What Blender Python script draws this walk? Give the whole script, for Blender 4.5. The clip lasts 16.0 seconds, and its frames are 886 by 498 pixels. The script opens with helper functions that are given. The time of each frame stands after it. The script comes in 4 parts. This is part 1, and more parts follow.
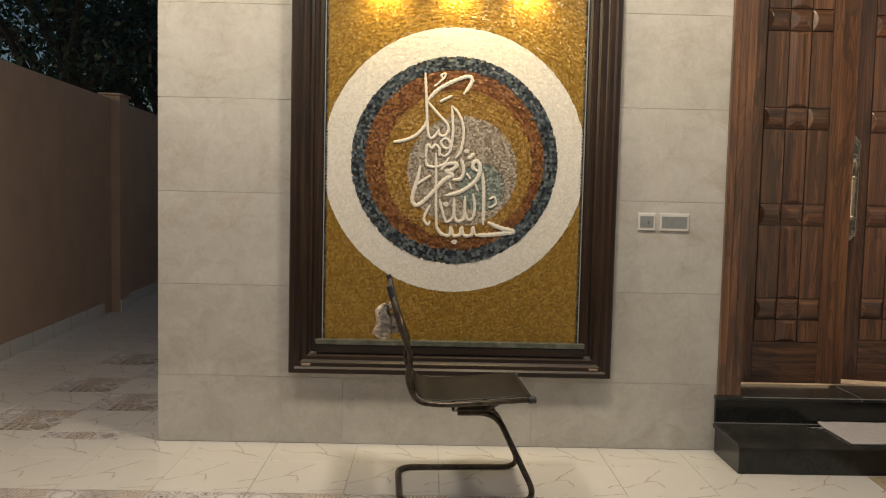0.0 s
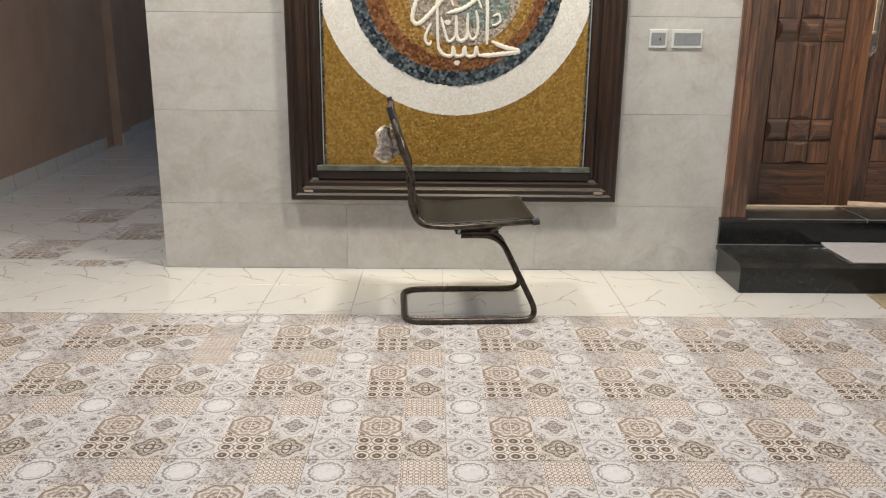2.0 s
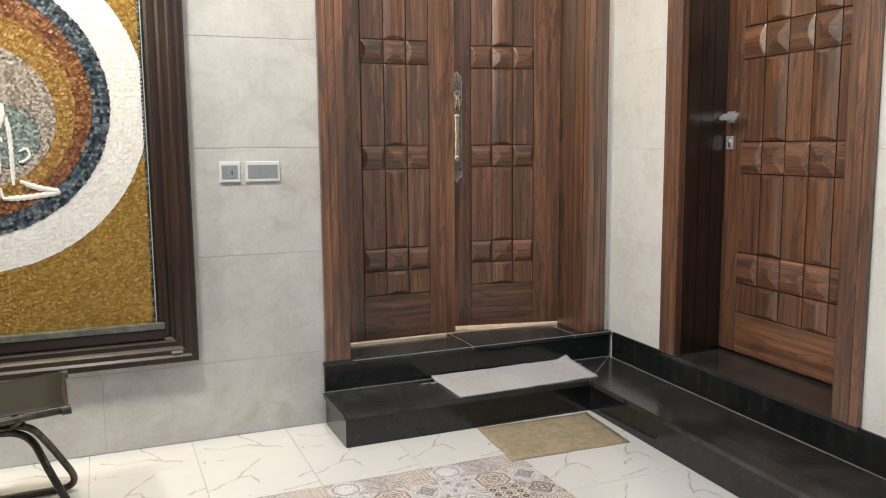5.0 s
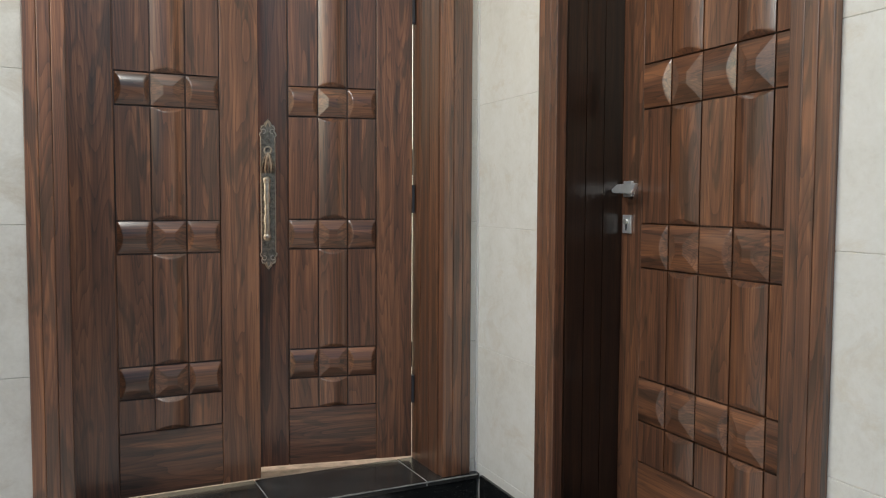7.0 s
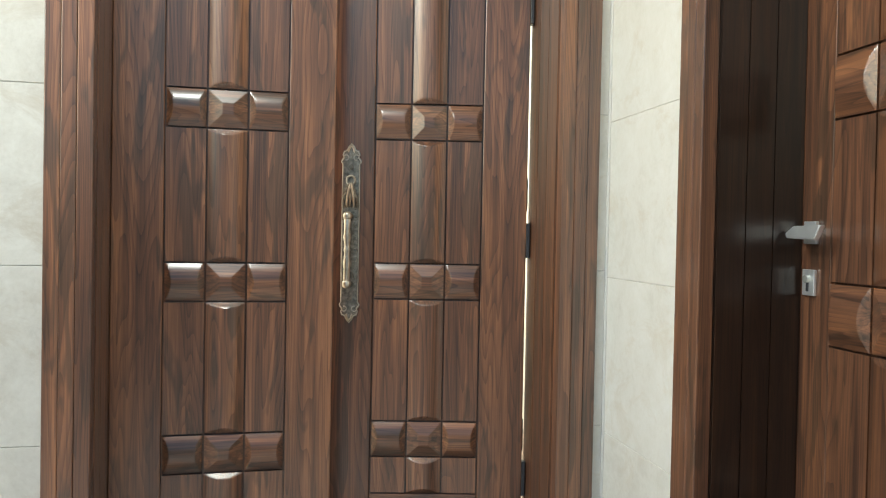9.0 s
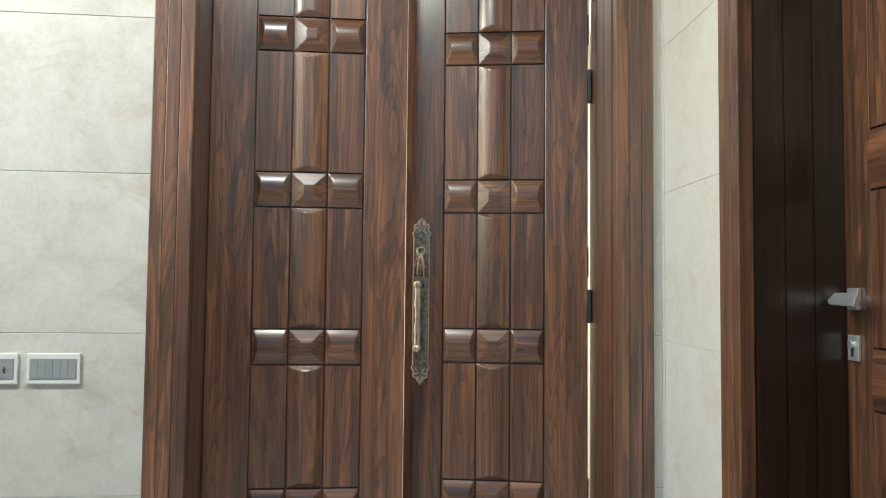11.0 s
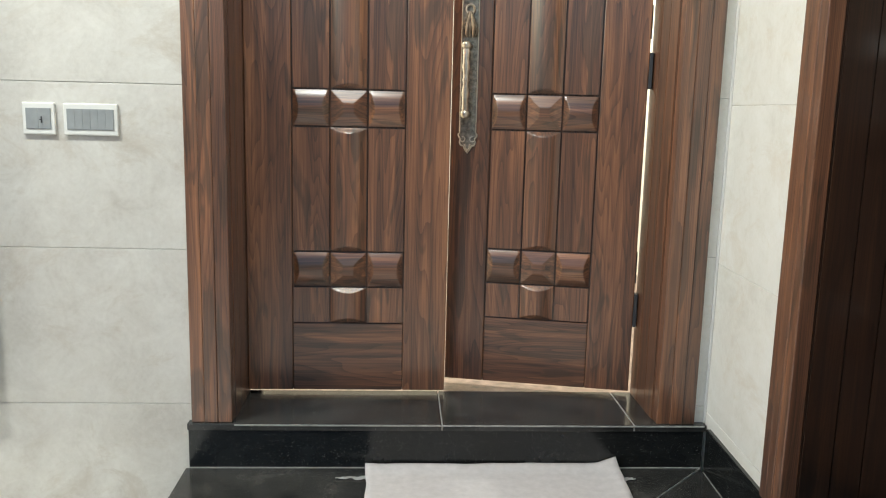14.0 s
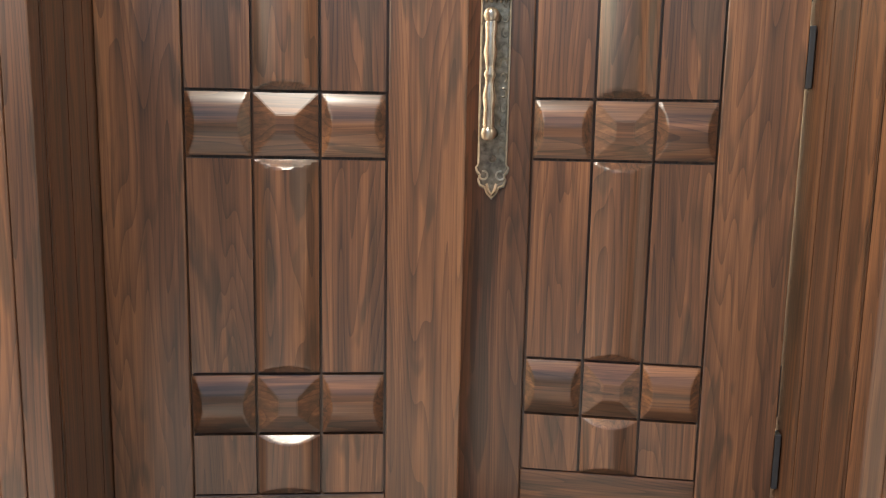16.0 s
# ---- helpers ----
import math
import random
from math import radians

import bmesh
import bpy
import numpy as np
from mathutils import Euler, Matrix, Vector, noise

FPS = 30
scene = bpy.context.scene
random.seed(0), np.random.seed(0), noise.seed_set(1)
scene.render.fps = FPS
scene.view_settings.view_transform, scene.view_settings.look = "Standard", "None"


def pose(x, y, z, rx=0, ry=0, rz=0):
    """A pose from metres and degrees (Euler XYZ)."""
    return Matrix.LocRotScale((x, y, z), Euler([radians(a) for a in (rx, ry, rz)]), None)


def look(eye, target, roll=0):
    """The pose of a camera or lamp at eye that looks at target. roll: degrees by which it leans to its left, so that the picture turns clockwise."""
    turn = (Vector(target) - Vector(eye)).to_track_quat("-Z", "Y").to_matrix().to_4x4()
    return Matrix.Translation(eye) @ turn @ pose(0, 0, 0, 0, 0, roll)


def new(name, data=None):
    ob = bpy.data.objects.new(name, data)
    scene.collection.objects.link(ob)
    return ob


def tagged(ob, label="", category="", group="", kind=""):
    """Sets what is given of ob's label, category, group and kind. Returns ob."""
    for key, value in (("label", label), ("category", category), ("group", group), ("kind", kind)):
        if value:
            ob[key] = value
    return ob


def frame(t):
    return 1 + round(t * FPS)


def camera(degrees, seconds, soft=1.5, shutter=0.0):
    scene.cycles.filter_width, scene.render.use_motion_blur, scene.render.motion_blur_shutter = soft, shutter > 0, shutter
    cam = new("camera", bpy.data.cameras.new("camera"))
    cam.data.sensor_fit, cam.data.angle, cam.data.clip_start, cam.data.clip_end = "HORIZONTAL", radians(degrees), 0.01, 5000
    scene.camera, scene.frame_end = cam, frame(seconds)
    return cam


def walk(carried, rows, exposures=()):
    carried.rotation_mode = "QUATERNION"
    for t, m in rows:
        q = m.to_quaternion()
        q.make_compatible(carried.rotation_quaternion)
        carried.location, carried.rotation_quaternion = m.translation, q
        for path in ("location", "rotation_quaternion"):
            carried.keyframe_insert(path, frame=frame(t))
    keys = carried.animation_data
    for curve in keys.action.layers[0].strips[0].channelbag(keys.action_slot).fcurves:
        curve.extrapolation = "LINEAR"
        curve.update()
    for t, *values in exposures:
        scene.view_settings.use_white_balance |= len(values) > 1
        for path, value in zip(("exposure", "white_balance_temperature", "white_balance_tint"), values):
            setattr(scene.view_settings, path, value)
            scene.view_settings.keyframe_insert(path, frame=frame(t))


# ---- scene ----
cam = camera(57.4, 16.0, 1.1)
PATH = [
    (0, (0.175, 0.074, 1.252), (0.207, 2.069, 1.119), 1.3),
    (0.5, (0.178, 0.079, 1.241), (0.205, 2.063, 0.987), 1.3),
    (1, (0.184, 0.088, 1.222), (0.206, 2.053, 0.849), 1.1),
    (1.5, (0.192, 0.101, 1.203), (0.211, 2.045, 0.731), 0.9),
    (2, (0.198, 0.119, 1.192), (0.217, 2.047, 0.66), 0.6),
    (2.5, (0.211, 0.146, 1.198), (0.255, 2.073, 0.663), 0.6),
    (3, (0.235, 0.183, 1.205), (0.338, 2.118, 0.71), 0.3),
    (3.5, (0.285, 0.248, 1.213), (0.516, 2.19, 0.798), -0.1),
    (4, (0.393, 0.345, 1.218), (0.826, 2.266, 0.869), -0.1),
    (4.5, (0.54, 0.43, 1.235), (1.18, 2.301, 0.938), -0.2),
    (5, (0.74, 0.57, 1.246), (1.51, 2.398, 0.992), -0.5),
    (5.2, (0.859, 0.64, 1.252), (1.656, 2.459, 1.013), -0.5),
    (7.3, (1.765, 1.467, 1.327), (2.649, 3.258, 1.227), 0.2),
    (7.5, (1.825, 1.517, 1.332), (2.662, 3.332, 1.245), 0.2),
    (8, (1.981, 1.611, 1.34), (2.683, 3.483, 1.282), 0.6),
    (8.5, (2.083, 1.73, 1.335), (2.657, 3.646, 1.288), 1.0),
    (9, (2.136, 1.858, 1.341), (2.592, 3.805, 1.304), 1.1),
    (9.5, (2.176, 1.846, 1.381), (2.527, 3.815, 1.379), 1.1),
    (10, (2.198, 1.758, 1.4), (2.481, 3.737, 1.468), 0.9),
    (10.2, (2.205, 1.723, 1.412), (2.465, 3.704, 1.51), 0.8),
    (12.3, (2.248, 1.663, 1.276), (2.367, 3.657, 1.384), 0.5),
    (12.5, (2.27, 1.673, 1.279), (2.369, 3.67, 1.325), 0.6),
    (13, (2.228, 1.695, 1.244), (2.35, 3.69, 1.169), 0.7),
    (13.5, (2.241, 1.725, 1.224), (2.343, 3.711, 1.009), 1.0),
    (14, (2.22, 1.783, 1.191), (2.326, 3.752, 0.853), 1.4),
    (14.5, (2.228, 1.905, 1.146), (2.332, 3.865, 0.762), 1.5),
    (15, (2.192, 2.111, 1.157), (2.328, 4.07, 0.775), 1.4),
    (15.5, (2.183, 2.457, 1.167), (2.35, 4.42, 0.82), 1.2),
    (16, (2.227, 2.864, 1.196), (2.373, 4.835, 0.891), 1.1),
]
EXPOSURES = [(0.0, -0.84, 7900, 12), (0.5, -0.56, 7380, 12), (1.0, -0.28, 6780, 11), (2.0, -0.13, 6630, 10), (3.0, -0.15, 6530, 10), (3.5, -0.4, 6480, 10),
             (4.0, -0.6, 6480, 10), (4.5, -0.3, 6430, 8), (5.0, 0.05, 6330, 10), (7.5, -0.30, 6020, 3), (8.0, 0.16, 6030, 0), (9.0, 0.28, 6030, 0), (9.5, 0.12, 6030, 0),
             (10.0, -0.02, 5980, 0), (12.5, 0.13, 6030, 1), (14.5, 0.46, 6280, 4), (16.0, 0.50, 6950, 9)]
walk(cam, [(t, look(eye, target, roll)) for t, eye, target, roll in PATH], EXPOSURES)

# ---------------------------------------------------------------- light
world = bpy.data.worlds.new("dusk")
scene.world = world
world.use_nodes = True
wn = world.node_tree
sky = wn.nodes.new("ShaderNodeTexSky")
sky.sky_type, sky.sun_disc = "NISHITA", False
sky.ozone_density, sky.dust_density = 3.5, 2.0
sky.sun_elevation, sky.sun_rotation = radians(9), radians(237)
wn.links.new(sky.outputs[0], wn.nodes["Background"].inputs[0])
wn.nodes["Background"].inputs[1].default_value = 0.15


def lamp(name, kind, m, power, color, **kw):
    d = bpy.data.lights.new(name, kind)
    d.energy, d.color = power, color
    if "size" in kw:
        d.shape, d.size = "DISK", kw["size"]
    if "radius" in kw:
        d.shadow_soft_size = kw["radius"]
    if "cone" in kw:
        d.spot_size, d.spot_blend = radians(kw["cone"]), kw.get("blend", 0.5)
    ob = new(name, d)
    ob.matrix_world = m
    return ob


PORCH = (1.0, 0.955, 0.87)
CEIL = 3.05
for lx, ly, p in ((0.62, 3.04, 51), (-1.12, 3.04, 47), (1.85, 3.10, 19)):
    lamp("porch_lamp", "AREA", pose(lx, ly, CEIL - 0.035), p, PORCH, size=0.36)
for lx in (-0.06, 0.283, 0.63):
    lamp("picture_spot", "SPOT", look((lx, 4.005, 2.288), (lx, 4.075, 2.17)), 21, (1.0, 0.80, 0.36), radius=0.012, cone=120, blend=0.9)
lamp("hall_lamp", "AREA", pose(2.3, 5.6, 2.85), 95, (1.0, 0.95, 0.86), size=0.5)

# ---------------------------------------------------------------- materials


class N:
    """A number in a node tree, with arithmetic."""
    tree = None

    def __init__(self, s):
        self.s = s

    @staticmethod
    def op(kind, *args, clamp=False):
        n = N.tree.nodes.new("ShaderNodeMath")
        n.operation, n.use_clamp = kind, clamp
        for i, a in enumerate(args):
            if isinstance(a, N):
                N.tree.links.new(a.s, n.inputs[i])
            else:
                n.inputs[i].default_value = a
        return N(n.outputs[0])

    def __add__(self, o): return N.op("ADD", self, o)
    def __radd__(self, o): return N.op("ADD", self, o)
    def __sub__(self, o): return N.op("SUBTRACT", self, o)
    def __rsub__(self, o): return N.op("SUBTRACT", o, self)
    def __mul__(self, o): return N.op("MULTIPLY", self, o)
    def __rmul__(self, o): return N.op("MULTIPLY", self, o)
    def __truediv__(self, o): return N.op("DIVIDE", self, o)
    def abs(self): return N.op("ABSOLUTE", self)
    def sin(self): return N.op("SINE", self)
    def cos(self): return N.op("COSINE", self)
    def floor(self): return N.op("FLOOR", self)
    def fract(self): return N.op("FRACT", self)
    def sqrt(self): return N.op("SQRT", self)
    def max(self, o): return N.op("MAXIMUM", self, o)
    def min(self, o): return N.op("MINIMUM", self, o)

    def below(self, edge, soft=0.02):
        """1 where smaller than edge, 0 where larger, with a soft step."""
        return N.op("MULTIPLY_ADD", self, -1.0 / soft, edge / soft + 0.5, clamp=True)

    def band(self, at, half, soft=0.02):
        return (self - at).abs().below(half, soft)

    def equals(self, v):
        return N.op("COMPARE", self, v, 0.4)


def material(name, rough=0.5, metal=0.0, spec=0.5):
    m = bpy.data.materials.new(name)
    m.use_nodes = True
    t = m.node_tree
    N.tree = t
    b = t.nodes["Principled BSDF"]
    b.inputs["Roughness"].default_value = rough
    b.inputs["Metallic"].default_value = metal
    b.inputs["Specular IOR Level"].default_value = spec
    return m, t, b


def coords(t, scale=(1, 1, 1), shift=True, space="Object"):
    """Coordinates of the thing itself, each thing shifted by its own random number."""
    co = t.nodes.new("ShaderNodeTexCoord").outputs[space]
    mp = t.nodes.new("ShaderNodeMapping")
    mp.inputs["Scale"].default_value = scale
    t.links.new(co, mp.inputs[0])
    if not shift:
        return mp.outputs[0]
    info = t.nodes.new("ShaderNodeObjectInfo")
    mul = t.nodes.new("ShaderNodeVectorMath")
    mul.operation = "SCALE"
    mul.inputs[0].default_value = (17.3, 9.1, 23.7)
    t.links.new(info.outputs["Random"], mul.inputs["Scale"])
    add = t.nodes.new("ShaderNodeVectorMath")
    t.links.new(mp.outputs[0], add.inputs[0])
    t.links.new(mul.outputs[0], add.inputs[1])
    return add.outputs[0]


def noise_tex(t, co, scale, detail=4.0, rough=0.55, distort=0.0):
    n = t.nodes.new("ShaderNodeTexNoise")
    n.inputs["Scale"].default_value, n.inputs["Detail"].default_value = scale, detail
    n.inputs["Roughness"].default_value, n.inputs["Distortion"].default_value = rough, distort
    if co is not None:
        t.links.new(co, n.inputs["Vector"])
    return n.outputs["Fac"]


def ramp(t, fac, stops):
    r = t.nodes.new("ShaderNodeValToRGB")
    e = r.color_ramp.elements
    while len(e) < len(stops):
        e.new(0.5)
    for i, (p, c) in enumerate(stops):
        e[i].position, e[i].color = p, (*c, 1)
    t.links.new(fac.s if isinstance(fac, N) else fac, r.inputs[0])
    return r.outputs[0]


def mix(t, fac, a, b, kind="MIX"):
    n = t.nodes.new("ShaderNodeMix")
    n.data_type, n.blend_type = "RGBA", kind
    for sock, v in ((n.inputs[0], fac), (n.inputs[6], a), (n.inputs[7], b)):
        if isinstance(v, N):
            t.links.new(v.s, sock)
        elif isinstance(v, (int, float)):
            sock.default_value = v
        elif isinstance(v, tuple):
            sock.default_value = (*v, 1)
        else:
            t.links.new(v, sock)
    return n.outputs[2]


def bump(t, b, height, strength, distance=0.002):
    n = t.nodes.new("ShaderNodeBump")
    n.inputs["Strength"].default_value, n.inputs["Distance"].default_value = strength, distance
    t.links.new(height.s if isinstance(height, N) else height, n.inputs["Height"])
    t.links.new(n.outputs[0], b.inputs["Normal"])


def link(t, a, b):
    t.links.new(a.s if isinstance(a, N) else a, b)


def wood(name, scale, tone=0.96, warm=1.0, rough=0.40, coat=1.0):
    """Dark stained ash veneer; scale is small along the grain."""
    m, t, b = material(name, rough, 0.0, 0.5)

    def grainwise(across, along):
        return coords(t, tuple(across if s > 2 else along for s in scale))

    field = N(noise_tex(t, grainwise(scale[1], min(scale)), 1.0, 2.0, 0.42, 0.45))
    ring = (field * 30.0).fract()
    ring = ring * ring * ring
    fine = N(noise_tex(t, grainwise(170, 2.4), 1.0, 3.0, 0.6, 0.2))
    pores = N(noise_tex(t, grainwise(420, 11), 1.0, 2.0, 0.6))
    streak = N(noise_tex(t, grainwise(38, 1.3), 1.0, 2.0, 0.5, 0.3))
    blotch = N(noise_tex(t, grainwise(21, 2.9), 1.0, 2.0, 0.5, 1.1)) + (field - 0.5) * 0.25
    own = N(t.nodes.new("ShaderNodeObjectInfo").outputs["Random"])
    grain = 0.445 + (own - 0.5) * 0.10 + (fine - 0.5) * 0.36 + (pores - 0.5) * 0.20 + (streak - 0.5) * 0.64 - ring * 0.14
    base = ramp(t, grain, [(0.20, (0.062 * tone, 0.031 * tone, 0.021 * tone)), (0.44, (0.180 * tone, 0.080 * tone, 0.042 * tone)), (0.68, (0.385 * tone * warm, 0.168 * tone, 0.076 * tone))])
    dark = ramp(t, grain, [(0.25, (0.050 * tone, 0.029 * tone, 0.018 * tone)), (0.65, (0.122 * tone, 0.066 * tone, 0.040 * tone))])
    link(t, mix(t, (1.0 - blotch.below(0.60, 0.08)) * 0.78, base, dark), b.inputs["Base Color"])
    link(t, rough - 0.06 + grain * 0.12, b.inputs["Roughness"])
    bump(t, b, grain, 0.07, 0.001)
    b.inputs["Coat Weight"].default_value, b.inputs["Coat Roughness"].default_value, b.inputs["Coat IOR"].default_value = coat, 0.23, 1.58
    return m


WOOD_V = wood("dark_ash_upright", (9, 9, 0.62))
WOOD_H = wood("dark_ash_across", (0.62, 9, 9))
# Same ash toned darker: the shade on the jambs is partly in the colour.
WOOD_Y = wood("dark_ash_jamb_shaded", (9, 9, 0.4), 0.68)
# Side door jambs: darker stain and the deep recess's shade, both in the tone.
WOOD_D = wood("stained_shaded_jamb", (9, 9, 0.5), 0.16, 1.0, 0.4, 0.4)
FRAME_V = wood("walnut_moulding_upright", (22, 22, 0.5), 0.16, 0.9, 0.40, 0.25)
FRAME_H = wood("walnut_moulding_across", (0.5, 22, 22), 0.11, 0.9, 0.46, 0.12)


def plain(name, color, rough=0.5, metal=0.0, vary=0.15, scale=30.0, relief=0.1):
    m, t, b = material(name, rough, metal)
    n = N(noise_tex(t, coords(t), scale, 5.0))
    lo, hi = tuple(c * (1 - vary) for c in color), tuple(min(1, c * (1 + vary)) for c in color)
    link(t, ramp(t, n, [(0.3, lo), (0.7, hi)]), b.inputs["Base Color"])
    link(t, rough - 0.06 + n * 0.12, b.inputs["Roughness"])
    if relief:
        bump(t, b, n, relief, 0.001)
    return m


def tile_grey(name="cement_porcelain", shades=((0.45, 0.425, 0.385), (0.545, 0.525, 0.485), (0.62, 0.605, 0.565))):
    """Pale cement-look porcelain of the facade."""
    m, t, b = material(name, 0.36)
    big = N(noise_tex(t, coords(t), 2.2, 4.0, 0.6, 0.4))
    mid = N(noise_tex(t, coords(t), 8.0, 9.0, 0.72, 0.9))
    fine = N(noise_tex(t, coords(t), 70.0, 4.0, 0.7))
    v = big * 0.34 + mid * 0.46 + fine * 0.20
    c = ramp(t, v, list(zip((0.36, 0.48, 0.60), shades)))
    stain = N(noise_tex(t, coords(t, (1, 1, 1.5)), 4.2, 9.0, 0.76, 0.7))
    c = mix(t, N.op("MULTIPLY", stain - 0.54, 4.5, clamp=True), c, tuple(x * k for x, k in zip(shades[0], (0.98, 0.92, 0.84))))
    pale = N(noise_tex(t, coords(t), 5.5, 8.0, 0.7, 0.5))
    c = mix(t, N.op("MULTIPLY", pale - 0.56, 4.0, clamp=True) * 0.7, c, shades[2])
    link(t, c, b.inputs["Base Color"])
    link(t, 0.30 + mid * 0.16, b.inputs["Roughness"])
    bump(t, b, fine, 0.04, 0.001)
    return m


def marble(name, veins, tint=(0.80, 0.78, 0.74)):
    """White polished tile printed with thin broken brown veins; veins are lines in tenths of a tile."""
    m, t, b = material(name, 0.16)
    wob = t.nodes.new("ShaderNodeTexNoise")
    wob.inputs["Scale"].default_value, wob.inputs["Detail"].default_value = 16.0, 5.0
    t.links.new(coords(t, shift=False), wob.inputs["Vector"])
    mul = t.nodes.new("ShaderNodeVectorMath")
    mul.operation = "MULTIPLY_ADD"
    mul.inputs[1].default_value = (0.050, 0.050, 0.0)
    t.links.new(wob.outputs["Color"], mul.inputs[0])
    t.links.new(coords(t, shift=False), mul.inputs[2])
    sep = t.nodes.new("ShaderNodeSeparateXYZ")
    t.links.new(mul.outputs[0], sep.inputs[0])
    u, v = N(sep.outputs[0]) - 0.025, N(sep.outputs[1]) - 0.025
    d = None
    for line in veins:
        pts = [((x - 5) * 0.04, (y - 5) * 0.04) for x, y in line]
        for (ax, ay), (bx, by) in zip(pts, pts[1:]):
            ex, ey = bx - ax, by - ay
            px, py = u - ax, v - ay
            k = N.op("MULTIPLY", px * ex + py * ey, 1.0 / (ex * ex + ey * ey), clamp=True)
            qx, qy = px - k * ex, py - k * ey
            r = (qx * qx + qy * qy).sqrt()
            d = r if d is None else d.min(r)
    gate = N(noise_tex(t, coords(t, shift=False), 13.0, 3.0))
    thin = d.below(0.0016, 0.0035) * (1.0 - gate.below(0.44, 0.14))
    wide = d.below(0.004, 0.016) * (1.0 - gate.below(0.46, 0.2))
    cloud = N(noise_tex(t, coords(t), 4.0, 5.0, 0.6, 0.5))
    c = ramp(t, cloud, [(0.3, tuple(x * 0.95 for x in tint)), (0.7, tint)])
    c = mix(t, wide * 0.30, c, (0.55, 0.49, 0.40))
    c = mix(t, thin * 0.85, c, (0.27, 0.20, 0.13))
    link(t, c, b.inputs["Base Color"])
    return m


def pattern_tile():
    """Printed patchwork tile, three by three motifs on 40 cm."""
    m, t, b = material("patchwork_tile", 0.28)
    sep = t.nodes.new("ShaderNodeSeparateXYZ")
    t.links.new(coords(t, shift=False), sep.inputs[0])
    u, v = (N(sep.outputs[0]) + 0.2) * 7.5, (N(sep.outputs[1]) + 0.2) * 7.5
    cu, cv = u.floor(), v.floor()
    fu, fv = u - cu - 0.5, v - cv - 0.5
    r = (fu * fu + fv * fv).sqrt()
    a = N.op("ARCTAN2", fv, fu)
    c4, c8, c16 = (a * 4.0).cos(), (a * 8.0).cos(), (a * 16.0).cos()
    au, av = fu.abs(), fv.abs()
    octa = au.max(av).max((au + av) * 0.7071)
    corner = ((au - 0.5) * (au - 0.5) + (av - 0.5) * (av - 0.5)).sqrt()
    fine = N(noise_tex(t, coords(t, shift=False), 62.0, 1.5, 0.5, 1.5))
    leaf = 1.0 - fine.below(0.54, 0.05)
    petal = (r * 46.0 + c8 * 1.6).sin() * 0.5 + 0.5
    # ink strength of the nine motifs: (column, row from the front, ink, darkness)
    g3u, g3v = (u * 3.0).fract() - 0.5, (v * 3.0).fract() - 0.5
    r3 = (g3u * g3u + g3v * g3v).sqrt()
    lat = ((fu * 25.13).cos() * (fv * 25.13).cos()).abs()
    filigree = fine.band(0.50, 0.028, 0.02)
    d4u, d4v = au - 0.27, av - 0.27
    r4 = (d4u * d4u + d4v * d4v).sqrt()
    ring = (r + c16 * 0.012).band(0.36, 0.028, 0.02)
    quat = (r - c4 * 0.055)
    vine = corner.below(0.27, 0.05) * leaf
    motifs = [
        (0, 2, (ring * 0.7).max(vine * 0.9).max((r + c8 * 0.02).band(0.29, 0.010) * 0.4).max((1.0 - r.below(0.44, 0.04)) * filigree * 0.6), (0.185, 0.140, 0.118)),
        (1, 2, (leaf * 0.82).max(corner.band(0.33, 0.05) * leaf * 0.9).max(r.below(0.16, 0.06) * petal * 0.8).max(filigree * 0.6).max(0.16), (0.190, 0.128, 0.088)),
        (2, 2, (lat.band(0.30, 0.15, 0.08) * 1.0).max(0.03), (0.215, 0.110, 0.066)),
        (0, 1, (r4.below(0.075, 0.03) * 0.75).max(r.below(0.15, 0.06) * leaf * 0.8).max(au.min(av).below(0.06) * filigree * 0.8).max(r4.band(0.14, 0.014) * 0.55).max(filigree * 0.45), (0.155, 0.108, 0.088)),
        (1, 1, (octa.band(0.455, 0.030, 0.02) * 0.8).max(octa.below(0.43) * petal * 0.70).max(r.band(0.2, 0.025) * 0.85).max(r.below(0.10, 0.04) * 0.9).max((1.0 - octa.below(0.5)) * leaf * 0.9).max(octa.below(0.43) * filigree * 0.6)* (1.0 - au.min(av).below(0.012, 0.012) * r.below(0.3, 0.02)), (0.200, 0.112, 0.070)),
        (2, 1, (quat.below(0.27, 0.05) * (0.35 + petal * 0.55)).max(vine * 0.8).max(quat.band(0.36, 0.02) * leaf * 0.8).max(filigree * 0.5), (0.180, 0.125, 0.095)),
        (0, 0, (quat.band(0.35, 0.028, 0.04) * 0.65).max(r.below(0.07, 0.03) * 0.95).max(r.band(0.17, 0.05) * leaf * 0.85).max(vine * 0.8).max(filigree * 0.55), (0.185, 0.140, 0.118)),
        (1, 0, (r3.below(0.32, 0.10) * 0.95).max(r3.band(0.50, 0.05) * 0.75) * (1.0 - r3.below(0.10, 0.05) * 0.5), (0.125, 0.075, 0.052)),
        (2, 0, (quat.band(0.30, 0.055, 0.03) * 0.95 * (0.55 + petal * 0.45)).max(quat.band(0.19, 0.028, 0.02) * 0.9).max(r.band(0.09, 0.03) * 0.9).max(corner.below(0.34, 0.05) * leaf * 0.85).max(filigree * 0.6).max(0.10), (0.110, 0.070, 0.045)),
    ]
    cloud = N(noise_tex(t, coords(t), 5.0, 4.0))
    c = ramp(t, cloud, [(0.3, (0.755, 0.73, 0.725)), (0.7, (0.81, 0.785, 0.78))])
